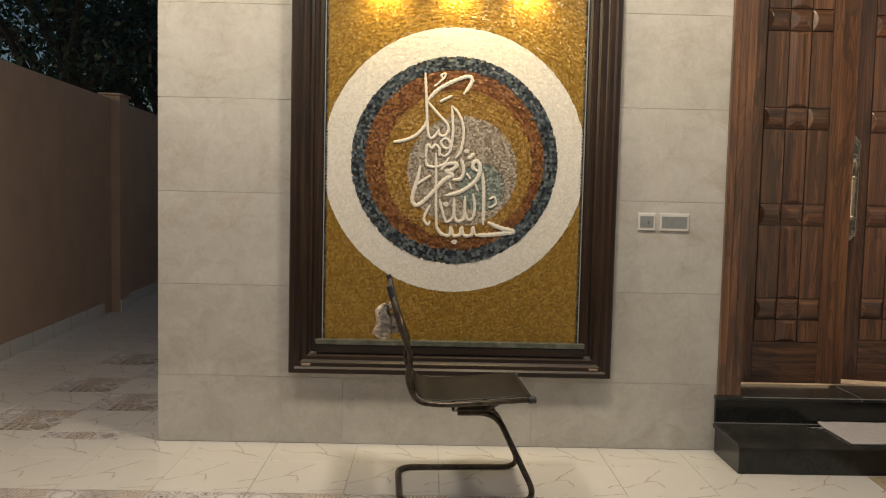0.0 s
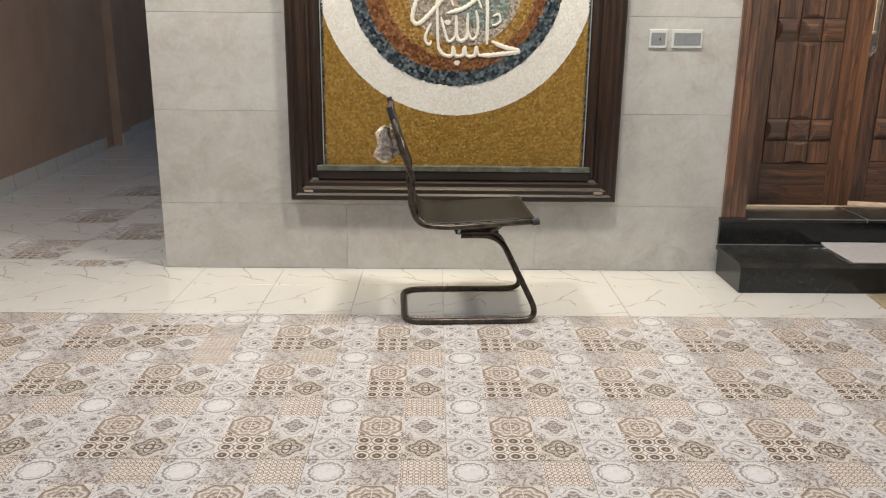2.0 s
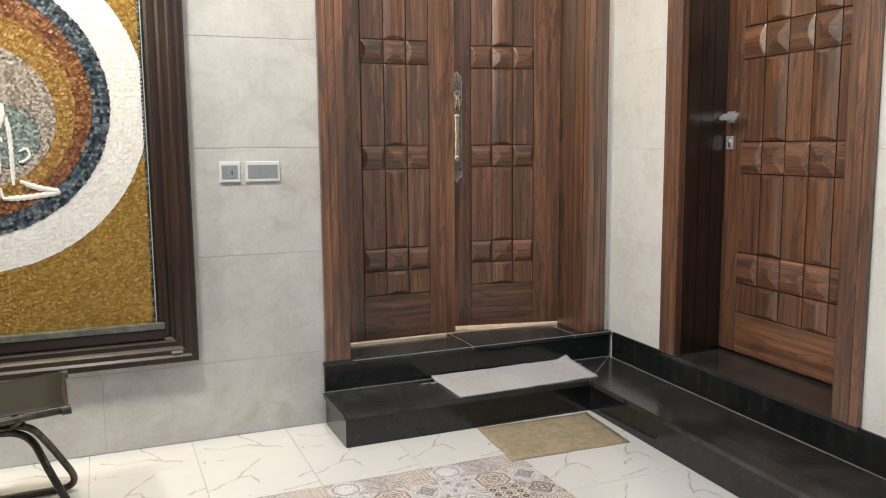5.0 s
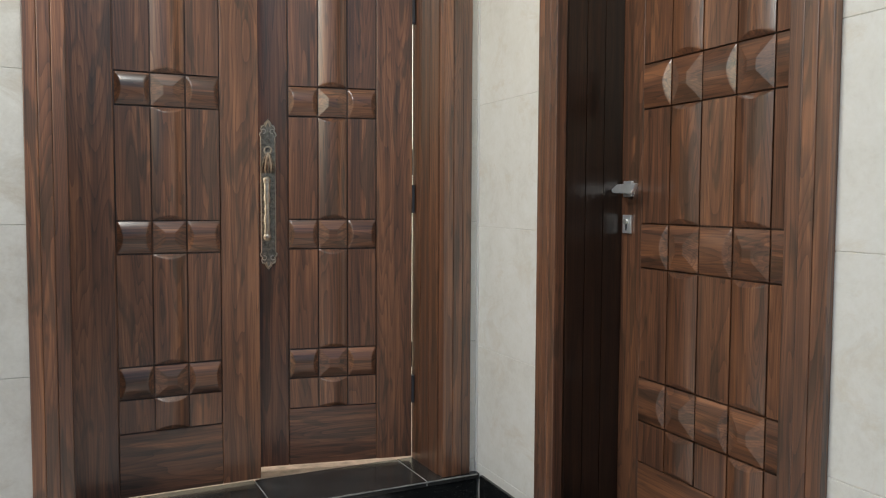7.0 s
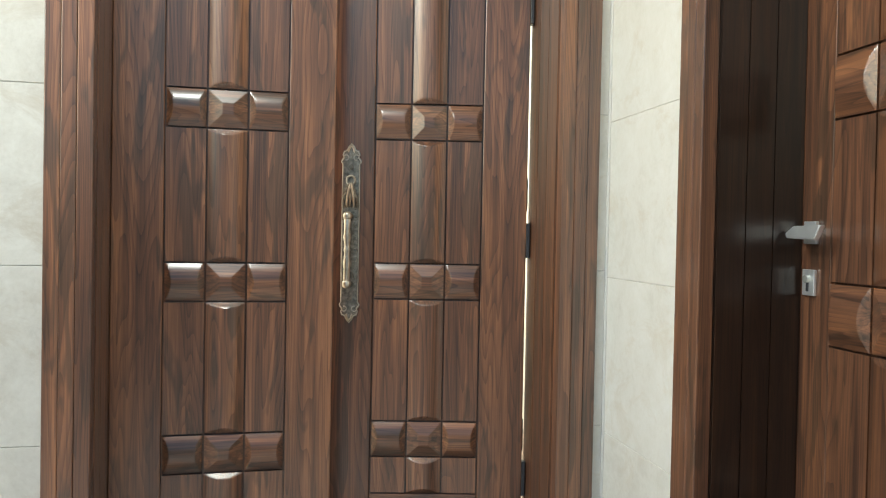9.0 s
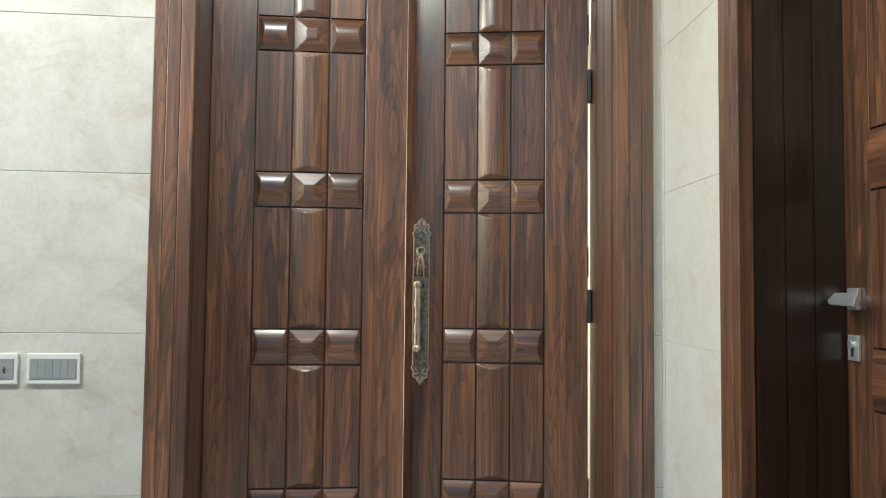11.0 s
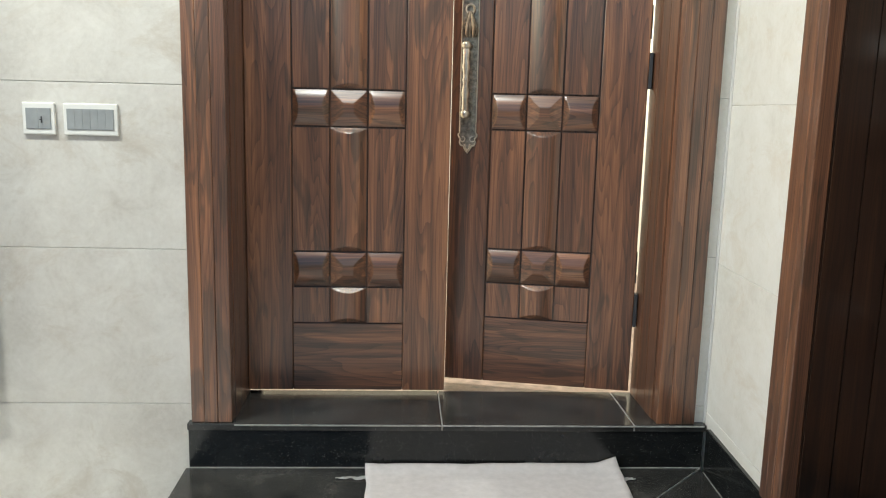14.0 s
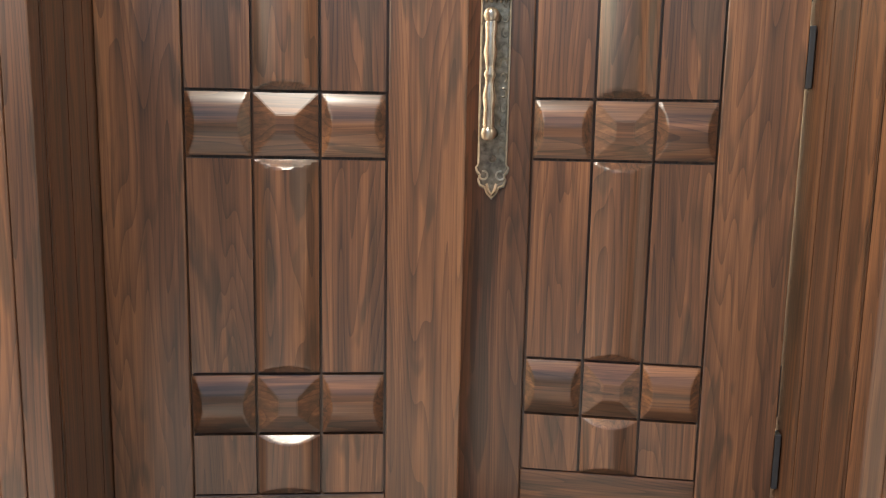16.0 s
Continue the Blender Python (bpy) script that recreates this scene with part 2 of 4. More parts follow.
    for col, row, ink, dark in motifs:
        here = cu.equals(float(col)) * cv.equals(float(row))
        if (col, row) in ((2, 2), (1, 0), (2, 0), (1, 1)):
            c = mix(t, here, c, (0.80, 0.745, 0.685))
        c = mix(t, here * ink, c, dark)
    link(t, c, b.inputs["Base Color"])
    link(t, 0.22 + fine * 0.12, b.inputs["Roughness"])
    return m


def granite(name, low, high, gloss=0.09):
    """Black granite with mica specks under more or less settled dust and painted sheen."""
    m, t, b = material(name, 0.13)
    vo = t.nodes.new("ShaderNodeTexVoronoi")
    vo.inputs["Scale"].default_value = 260.0
    co = coords(t)
    t.links.new(co, vo.inputs["Vector"])
    sepc = t.nodes.new("ShaderNodeSeparateColor")
    t.links.new(vo.outputs["Color"], sepc.inputs[0])
    speck = N(vo.outputs["Distance"]).below(0.22, 0.1) * (1.0 - N(sepc.outputs[0]).below(0.86, 0.02))
    dust = N(noise_tex(t, co, 6.0, 5.0, 0.65))
    c = ramp(t, dust, [(0.35, low), (0.75, high)])
    link(t, mix(t, speck * 0.6, c, (0.42, 0.40, 0.36)), b.inputs["Base Color"])
    link(t, gloss + dust * 0.14, b.inputs["Roughness"])
    return m


def chips(name, low, mid, high, rough=0.35, metal=0.0):
    """Tesserae: each chip its own shade."""
    m, t, b = material(name, rough, metal)
    g = t.nodes.new("ShaderNodeNewGeometry")
    link(t, ramp(t, g.outputs["Random Per Island"], [(0.05, low), (0.5, mid), (0.95, high)]), b.inputs["Base Color"])
    return m


def leafy(name, a, bcol):
    m, t, b = material(name, 0.55)
    g = t.nodes.new("ShaderNodeNewGeometry")
    link(t, ramp(t, g.outputs["Random Per Island"], [(0.0, a), (1.0, bcol)]), b.inputs["Base Color"])
    return m


TILE = tile_grey()
TILE_CREAM = tile_grey("cream_porcelain", ((0.69, 0.67, 0.61), (0.78, 0.765, 0.71), (0.83, 0.82, 0.78)))
MARBLE = marble("white_marble_tile", (((-1, 2.2), (0.5, 3.4), (3.1, 5.1), (4.2, 6.8), (5.8, 9.2)), ((3.1, 5.1), (4.3, 5.2), (4.7, 4.0), (4.4, 3.0)), ((8.4, 3.0), (9.4, 3.6), (11, 4.6)), ((3.4, 0.6), (4.6, 2.6)), ((6.4, 0.4), (8.2, 0.9), (10.5, 1.3))))
MARBLE_B = marble("white_marble_tile_other_print", (((1.0, 6.0), (2.4, 4.6), (5.2, 5.0), (8.6, 3.0)), ((4.6, 8.6), (5.8, 6.4), (6.8, 4.2)), ((0.4, 2.6), (0.8, 1.2)), ((1.6, 1.8), (3.0, 1.0), (3.1, 0.2)), ((8.0, 9.0), (9.2, 8.2), (10.4, 8.4))))
PATCH = pattern_tile()
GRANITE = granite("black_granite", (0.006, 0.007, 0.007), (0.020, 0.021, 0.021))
# Treads and sills: settled dust plus the grey wall reflection, painted into the colour.
TREAD = granite("dusty_sheen_black_granite", (0.018, 0.018, 0.017), (0.062, 0.060, 0.056), 0.12)
GROUT = plain("light_grout", (0.55, 0.52, 0.47), 0.85)
GROUT_W = plain("wall_grout", (0.56, 0.55, 0.51), 0.85)
GROUT_C = plain("cream_wall_grout", (0.76, 0.74, 0.69), 0.85)
PLASTER = plain("mauve_plaster", (0.52, 0.37, 0.275), 0.8, 0, 0.1, 3.0, 0.2)
WHITE = plain("white_ceiling_paint", (0.78, 0.77, 0.74), 0.7, 0, 0.04, 8.0)
CREAM = plain("cream_wall_paint", (0.78, 0.73, 0.63), 0.7, 0, 0.05, 8.0)
WHITE_PLASTIC = plain("white_switch_plastic", (0.68, 0.68, 0.65), 0.35, 0, 0.03)
GREY_PLASTIC = plain("grey_switch_plastic", (0.27, 0.285, 0.29), 0.35, 0, 0.08)
DARK_PLASTIC = plain("dark_plastic", (0.04, 0.04, 0.045), 0.4)
TUBE = plain("worn_black_tube", (0.085, 0.068, 0.054), 0.36, 0.6, 0.6, 34.0)
MESHCLOTH = plain("dusty_black_mesh", (0.019, 0.016, 0.011), 0.62, 0, 0.45, 260.0, 0.4)
CHROME = plain("brushed_chrome", (0.90, 0.91, 0.92), 0.45, 0.85, 0.04)
BRASS = plain("antique_brass", (0.33, 0.30, 0.25), 0.40, 1.0, 0.5, 90.0, 0.6)
PALE_BRASS = plain("rubbed_brass", (0.76, 0.70, 0.60), 0.30, 1.0, 0.2, 60.0, 0.3)
CLOTH = plain("grey_lilac_cloth", (0.52, 0.49, 0.49), 0.9, 0, 0.08, 40.0, 0.3)
RAG = plain("spotted_rag", (0.60, 0.48, 0.385), 0.9, 0, 0.8, 62.0, 0.5)
PLASTIC_FILM = plain("torn_white_film", (0.6, 0.6, 0.6), 0.35)
LEDGE = plain("dark_green_ledge", (0.115, 0.120, 0.095), 0.25, 0, 0.35, 24.0)
BEAD = plain("silver_bead", (0.55, 0.56, 0.52), 0.35, 0.6)
HALLFLOOR = plain("terracotta_hall_tile", (0.25, 0.175, 0.135), 0.35, 0, 0.5, 26.0)
BARK = plain("bark", (0.07, 0.05, 0.04), 0.9, 0, 0.4, 20.0, 0.6)
LEAVES = leafy("dark_leaves", (0.012, 0.028, 0.014), (0.040, 0.070, 0.035))
GOLD = chips("gold_chips", (0.275, 0.147, 0.022), (0.345, 0.192, 0.032), (0.43, 0.275, 0.065), 0.36)
IVORY = chips("ivory_chips", (0.74, 0.70, 0.62), (0.80, 0.765, 0.69), (0.84, 0.815, 0.755), 0.5)
SLATE = chips("slate_blue_chips", (0.012, 0.016, 0.02), (0.05, 0.07, 0.085), (0.17, 0.20, 0.21), 0.35)
RUST = chips("rust_chips", (0.12, 0.042, 0.014), (0.22, 0.085, 0.030), (0.34, 0.16, 0.06), 0.38)
OCHRE = chips("ochre_chips", (0.25, 0.13, 0.025), (0.36, 0.20, 0.045), (0.46, 0.28, 0.09), 0.38)
STONE = chips("beige_chips", (0.24, 0.19, 0.14), (0.40, 0.34, 0.27), (0.54, 0.48, 0.40), 0.42)
TEAL = chips("sea_green_chips", (0.12, 0.15, 0.13), (0.23, 0.28, 0.25), (0.38, 0.42, 0.37), 0.4)

# ---------------------------------------------------------------- mesh helpers


def box(bm, x0, x1, y0, y1, z0, z1, bevel=0.0):
    vs = [bm.verts.new((x, y, z)) for x in (x0, x1) for y in (y0, y1) for z in (z0, z1)]
    fs = [bm.faces.new([vs[i] for i in q]) for q in ((0, 1, 3, 2), (4, 6, 7, 5), (0, 4, 5, 1), (2, 3, 7, 6), (0, 2, 6, 4), (1, 5, 7, 3))]
    if bevel:
        es = list({e for f in fs for e in f.edges})
        bmesh.ops.bevel(bm, geom=es, offset=bevel, segments=2, affect="EDGES", profile=0.5)
    return vs


def finish(bm, name, mat, smooth=False):
    bmesh.ops.recalc_face_normals(bm, faces=bm.faces)
    me = bpy.data.meshes.new(name)
    bm.to_mesh(me)
    bm.free()
    me.materials.append(mat)
    if smooth:
        for p in me.polygons:
            p.use_smooth = True
    return me


def part(name, bm, mat, parent=None, label="", m=None, smooth=False):
    """Links a bmesh or mesh as one object under a thing or a part."""
    me = finish(bm, name, mat, smooth) if isinstance(bm, bmesh.types.BMesh) else bm
    ob = new(name, me)
    if parent is not None:
        ob.parent = parent
    if m is not None:
        ob.matrix_basis = m
    return tagged(ob, label)


def boxed(name, dims, mat, parent=None, label="", bevel=0.0, m=None):
    """One box as an object with its origin in its middle."""
    x0, x1, y0, y1, z0, z1 = dims
    bm = bmesh.new()
    hx, hy, hz = (x1 - x0) / 2, (y1 - y0) / 2, (z1 - z0) / 2
    box(bm, -hx, hx, -hy, hy, -hz, hz, bevel)
    at = Matrix.Translation(((x0 + x1) / 2, (y0 + y1) / 2, (z0 + z1) / 2))
    return part(name, bm, mat, parent, label, at if m is None else m @ at)


def thing(name, m=None, label="", category="", group="", kind=""):
    ob = new(name)
    ob.empty_display_size = 0.1
    if m is not None:
        ob.matrix_basis = m
    return tagged(ob, label, category, group, kind)


def tube(points, radius, sides=10, closed=False):
    """A round tube through points."""
    bm = bmesh.new()
    pts = [Vector(p) for p in points]
    n = len(pts)
    rings, ref = [], None
    for i, p in enumerate(pts):
        a = pts[(i - 1) % n] if closed or i else p
        b2 = pts[(i + 1) % n] if closed or i < n - 1 else p
        d = (b2 - a).normalized()
        if ref is None:
            ref = d.orthogonal().normalized()
        ref = (ref - d * ref.dot(d)).normalized()
        s = d.cross(ref)
        rad = radius[i] if isinstance(radius, (list, tuple)) else radius
        rings.append([bm.verts.new(p + (ref * math.cos(k * math.tau / sides) + s * math.sin(k * math.tau / sides)) * rad) for k in range(sides)])
    for i in range(n if closed else n - 1):
        r0, r1 = rings[i], rings[(i + 1) % n]
        for k in range(sides):
            bm.faces.new((r0[k], r0[(k + 1) % sides], r1[(k + 1) % sides], r1[k]))
    if not closed:
        bm.faces.new(rings[0][::-1])
        bm.faces.new(rings[-1])
    return bm


def rounded(points, radius, steps=6):
    """A polyline with its corners rounded."""
    pts = [Vector(p) for p in points]
    out = [pts[0]]
    for a, b2, c in zip(pts, pts[1:], pts[2:]):
        r = min(radius, (a - b2).length * 0.48, (c - b2).length * 0.48)
        p, q = b2 + (a - b2).normalized() * r, b2 + (c - b2).normalized() * r
        for i in range(steps + 1):
            k = i / steps
            out.append(p.lerp(b2, k).lerp(b2.lerp(q, k), k))
    out.append(pts[-1])
    return out


def spun(profile, sides=20):
    """A body turned round z from (radius, z) pairs."""
    bm = bmesh.new()
    rings = [[bm.verts.new((r * math.cos(k * math.tau / sides), r * math.sin(k * math.tau / sides), z)) for k in range(sides)] for r, z in profile]
    for r0, r1 in zip(rings, rings[1:]):
        for k in range(sides):
            bm.faces.new((r0[k], r0[(k + 1) % sides], r1[(k + 1) % sides], r1[k]))
    bm.faces.new(rings[0][::-1])
    bm.faces.new(rings[-1])
    return bm


def relief(name, w, h, f, mat, nx=14, nz=14, back=0.012):
    """A block w by h whose front stands proud by f(u, v), u and v metres from its middle; it faces -y."""
    bm = bmesh.new()
    g = [[bm.verts.new((w * (i / nx - 0.5), -f(w * (i / nx - 0.5), h * (j / nz - 0.5)), h * (j / nz - 0.5))) for i in range(nx + 1)] for j in range(nz + 1)]
    for j in range(nz):
        for i in range(nx):
            bm.faces.new((g[j][i], g[j][i + 1], g[j + 1][i + 1], g[j + 1][i]))
    rim = g[0] + [g[j][nx] for j in range(1, nz + 1)] + g[nz][-2::-1] + [g[j][0] for j in range(nz - 1, 0, -1)]
    low = [bm.verts.new((p.co.x, back, p.co.z)) for p in rim]
    for i in range(len(rim)):
        k = (i + 1) % len(rim)
        bm.faces.new((rim[i], low[i], low[k], rim[k]))
    me = finish(bm, name, mat)
    return me


# ---------------------------------------------------------------- ground and floors
WALL_Y, WEST, EAST = 4.056, -1.161, 3.145
GX, GY, TS = -0.165, 3.38, 0.4


def tile_mesh(name, sx, sy, mat, thick=0.012):
    bm = bmesh.new()
    x, y, e = sx / 2 - 0.0009, sy / 2 - 0.0009, 0.0010
    top = [bm.verts.new((a * (x - e), b2 * (y - e), 0)) for a, b2 in ((-1, -1), (1, -1), (1, 1), (-1, 1))]
    mid = [bm.verts.new((a * x, b2 * y, -e)) for a, b2 in ((-1, -1), (1, -1), (1, 1), (-1, 1))]
    low = [bm.verts.new((a * x, b2 * y, -thick)) for a, b2 in ((-1, -1), (1, -1), (1, 1), (-1, 1))]
    bm.faces.new(top)
    for r0, r1 in ((mid, top), (low, mid)):
        for k in range(4):
            bm.faces.new((r0[k], r0[(k + 1) % 4], r1[(k + 1) % 4], r1[k]))
    return finish(bm, name, mat)


bm = bmesh.new()
box(bm, -400, 400, -400, 400, -0.5, -0.004)
tagged(part("ground", bm, GROUT), "pale cement bed under the floor tiles and the yard around", "ground", kind="structure")

floor = thing("floor", None, "tiled porch floor of patchwork and white marble tiles", "floor", kind="structure")


def lay(parent, mesh_of, x0, x1, y0, y1, choose, turned=()):
    """Full and cut tiles on the grid inside a rectangle."""
    i0, i1 = math.floor((x0 - GX) / TS + 1e-6), math.ceil((x1 - GX) / TS - 1e-6)
    j0, j1 = math.floor((y0 - GY) / TS + 1e-6), math.ceil((y1 - GY) / TS - 1e-6)
    for i in range(i0, i1):
        for j in range(j0, j1):
            a, b2 = max(x0, GX + i * TS), min(x1, GX + (i + 1) * TS)
            c, d = max(y0, GY + j * TS), min(y1, GY + (j + 1) * TS)
            if b2 - a < 0.01 or d - c < 0.01:
                continue
            mat = choose(i, j)
            key = (mat.name, round(b2 - a, 3), round(d - c, 3))
            if key not in mesh_of:
                mesh_of[key] = tile_mesh("tile", b2 - a, d - c, mat)
            part("tile", mesh_of[key], mat, parent, "", pose((a + b2) / 2, (c + d) / 2, 0, 0, 0, -90 if (i, j) in turned else 0))


# ---------------------------------------------------------------- facade with its tiles
COURSES = [0.0, 0.334, 0.788, 1.242, 1.697, 2.151, 2.605, 3.05]
COURSES_E = [0.0, 0.318, 0.770, 1.223, 1.675, 2.128, 2.580, 3.05]


def wall_tiles(parent, spans, mat=TILE, thick=0.012, courses=COURSES):
    """Tiles on the face of a wall, in x spans of its own frame, with fine joints."""
    meshes = {}
    for z0, z1 in zip(courses, courses[1:]):
        for x0, x1, zlo, zhi in spans:
            a, b2 = max(z0, zlo), min(z1, zhi)
            if b2 - a < 0.01:
                continue
            key = (round(x1 - x0, 3), round(b2 - a, 3))
            if key not in meshes:
                bm = bmesh.new()
                w, h = (x1 - x0) / 2 - 0.0010, (b2 - a) / 2 - 0.0010
                box(bm, -w, w, 0, thick, -h, h, 0.0012)
                meshes[key] = finish(bm, "tile", mat)
            part("tile", meshes[key], mat, parent, "", Matrix.Translation(((x0 + x1) / 2, 0, (a + b2) / 2)))


def holed_wall(name, x0, x1, z1, holes, thick, m, mat, label, front=0.0022):
    """A wall in the frame m with openings (x0, x1, z0, z1) that go through it."""
    xs = sorted({x0, x1, *[h[0] for h in holes], *[h[1] for h in holes]})
    zs = sorted({0.0, z1, *[h[2] for h in holes], *[h[3] for h in holes]})
    bm = bmesh.new()
    for a, b2 in zip(xs, xs[1:]):
        for c, d in zip(zs, zs[1:]):
            if any(h[0] <= a and b2 <= h[1] and h[2] <= c and d <= h[3] for h in holes):
                continue
            box(bm, a, b2, front, thick, c, d)
    bmesh.ops.remove_doubles(bm, verts=bm.verts, dist=1e-5)
    return tagged(part(name, bm, mat, None, "", m), label, "wall", kind="structure")


NORTH = pose(0, WALL_Y, 0)
D0, D1, DTOP = 1.700, 3.020, 2.60
wall_n = holed_wall("wall_north", WEST + 0.004, EAST + 0.69, CEIL + 0.5, [(D0, D1, 0.0, DTOP), (-0.372, 0.942, 0.49, 2.36)], 0.24, NORTH, GROUT_W, "house front clad in pale grey cement-look tiles")
wall_tiles(wall_n, [(WEST, -0.245, 0, COURSES[1]), (-0.245, 0.70, 0, COURSES[1]), (0.70, 1.640, 0, COURSES[1])])
wall_tiles(wall_n, [(WEST, -0.40, COURSES[1], CEIL), (0.97, 1.640, COURSES[1], CEIL), (-0.40, 0.97, COURSES[1], 0.45), (-0.40, 0.97, 2.40, CEIL)])
wall_tiles(wall_n, [(3.09, EAST, 0, CEIL), (1.640, 3.09, 2.64, CEIL)], TILE_CREAM)
# flank of the house along the side passage
bm = bmesh.new()
box(bm, WEST + 0.004, WEST + 0.24, WALL_Y + 0.25, 14.0, 0, CEIL + 0.5)
tagged(part("wall_west", bm, TILE), "grey tiled flank of the house beside the passage", "wall", kind="structure")

# side wall of the porch, a little out of square
SIDE = pose(EAST, 4.04, 0, 0, 0, -2.7)
S_OPEN = (0.490, 1.545, 0.0, 2.60)
SIDE_F = SIDE @ pose(0, 0, 0, 0, 0, -90)
wall_e = holed_wall("wall_east", -0.014, 6.5, CEIL + 0.5, [S_OPEN], 0.30, SIDE_F, GROUT_C, "porch side wall clad in pale cement-look tiles")
wall_tiles(wall_e, [(-0.0145, 0.50, 0, CEIL), (0.50, 1.55, 2.64, CEIL), (1.55, 2.47, 0, CEIL), (2.47, 3.39, 0, CEIL), (3.39, 4.31, 0, CEIL)], TILE_CREAM, courses=COURSES_E)

bm = bmesh.new()
box(bm, WEST - 0.35, EAST + 0.3, 2.72, WALL_Y + 0.2, CEIL, CEIL + 0.18)
tagged(part("ceiling", bm, WHITE), "plain white painted soffit over the entrance", "ceiling", kind="structure")

# boundary wall with pilaster, coping and marble skirting
YARD = pose(-2.86, 5.8, 0, 0, 0, 4.0)
bw = thing("wall_boundary", YARD, "mauve plastered boundary wall with a pilaster and marble skirting", "wall", kind="structure")
boxed("wall", (-0.24, 0.0, -11.5, 8.2, 0, 2.135), PLASTER, bw, "", 0.006)
boxed("pilaster", (-0.1, 0.09, 2.45, 2.75, 0, 2.17), PLASTER, bw, "", 0.006)
boxed("pilaster_cap", (-0.12, 0.105, 2.43, 2.77, 2.17, 2.19), PLASTER, bw, "", 0.006)
for k in range(40):
    y0 = -9.0 + k * 0.4
    if y0 + 0.4 > 8.0:
        break
    if y0 < 2.8 and y0 + 0.4 > 2.4:
        continue
    boxed("skirting_tile", (0.001, 0.013, y0 + 0.001, y0 + 0.399, 0, 0.12), MARBLE, bw)
boxed("skirting_tile", (0.09, 0.102, 2.45, 2.75, 0, 0.12), MARBLE, bw)
bm = bmesh.new()
box(bm, -4.2, WEST + 0.3, 14.0, 14.25, 0, 2.4)
tagged(part("wall_end", bm, PLASTER), "plain plaster wall closing the far end of the passage", "wall", kind="structure")
bm = bmesh.new()
box(bm, -3.2, 4.2, -6.3, -6.05, 0, 2.4)
tagged(part("wall_south", bm, PLASTER), "plain plaster wall of the yard opposite the house", "wall", kind="structure")

# ---------------------------------------------------------------- steps
Z1, Z2 = 0.148, 0.284
steps = thing("entrance_steps", None, "polished black granite steps turning the corner to both doors", "steps", kind="structure")


def prism(name, outline, z0, z1, mat, parent, bevel=0.003, label=""):
    bm = bmesh.new()
    lo = [bm.verts.new((x, y, z0)) for x, y in outline]
    hi = [bm.verts.new((x, y, z1)) for x, y in outline]
    bm.faces.new(lo[::-1])
    top = bm.faces.new(hi)
    n = len(lo)
    for k in range(n):
        bm.faces.new((lo[k], lo[(k + 1) % n], hi[(k + 1) % n], hi[k]))
    if bevel:
        bmesh.ops.bevel(bm, geom=list(top.edges), offset=bevel, segments=2, affect="EDGES")
    return part(name, bm, mat, parent, label)


def S(x, y):
    """A point of the side wall's frame in the plan."""
    p = SIDE @ Vector((x, y, 0))
    return (p.x, p.y)


FRONT = 3.708
UP = WALL_Y - 0.026
inner = S(-0.325, -0.345)
seam = S(-0.012, -0.012)
in2 = (inner[0], FRONT)
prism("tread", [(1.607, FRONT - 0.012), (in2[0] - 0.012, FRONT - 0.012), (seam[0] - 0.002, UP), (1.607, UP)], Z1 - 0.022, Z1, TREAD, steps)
prism("riser", [(1.618, FRONT), (in2[0], FRONT), (in2[0], UP), (1.618, UP)], 0, Z1 - 0.022, GRANITE, steps, 0)
far = S(-0.325, -5.0)
farw = S(-0.012, -5.0)
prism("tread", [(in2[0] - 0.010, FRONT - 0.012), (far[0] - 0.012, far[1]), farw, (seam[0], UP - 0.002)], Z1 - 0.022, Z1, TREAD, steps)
prism("riser", [(in2[0] + 0.002, FRONT), far, farw, (seam[0], UP)], 0, Z1 - 0.0225, GRANITE, steps, 0)
prism("upper_riser", [(1.618, UP), (seam[0], UP), (seam[0], UP + 0.022), (1.618, UP + 0.022)], Z1, Z2 - 0.02, GRANITE, steps, 0)
prism("upper_riser", [S(-0.012, -0.035), S(0.01, -0.035), S(0.01, -5.0), S(-0.012, -5.0)], Z1, Z2 - 0.002, GRANITE, steps, 0.002)
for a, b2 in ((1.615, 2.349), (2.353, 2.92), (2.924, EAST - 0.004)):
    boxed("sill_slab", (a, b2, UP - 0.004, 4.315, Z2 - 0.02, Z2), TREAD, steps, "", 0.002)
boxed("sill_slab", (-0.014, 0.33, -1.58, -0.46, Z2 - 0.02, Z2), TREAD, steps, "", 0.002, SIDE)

DUST = plain("white_joint_dust", (0.34, 0.33, 0.31), 0.9, 0, 0.3, 60.0)
boxed("joint", (2.3495, 2.3525, UP - 0.003, 4.30, Z2 - 0.018, Z2 - 0.0005), DUST, steps)
boxed("joint", (2.920, 2.924, UP - 0.003, 4.30, Z2 - 0.018, Z2 - 0.0005), DUST, steps)
boxed("joint", (1.75, seam[0], UP - 0.0065, UP - 0.0042, Z2 - 0.005, Z2 - 0.001), DUST, steps)
boxed("joint", (1.62, seam[0], UP - 0.0025, UP - 0.0002, Z1, Z1 + 0.0025), DUST, steps)
boxed("joint", (-0.0135, -0.0122, -4.9, -0.04, Z1, Z1 + 0.0025), DUST, steps, "", 0, SIDE)
prism("joint", [(in2[0] - 0.0122, FRONT - 0.012), (in2[0] - 0.0098, FRONT - 0.012), (seam[0], UP - 0.001), (seam[0] - 0.0024, UP - 0.001)], Z1 - 0.01, Z1 + 0.0006, DUST, steps, 0)

# ---------------------------------------------------------------- doors
ROWS_Z = [0.338, 0.834, 1.332, 1.835]      # undersides of the block rows above the leaf's foot
BH, LEAF_H, RAIL = 0.112, 2.25, 0.221


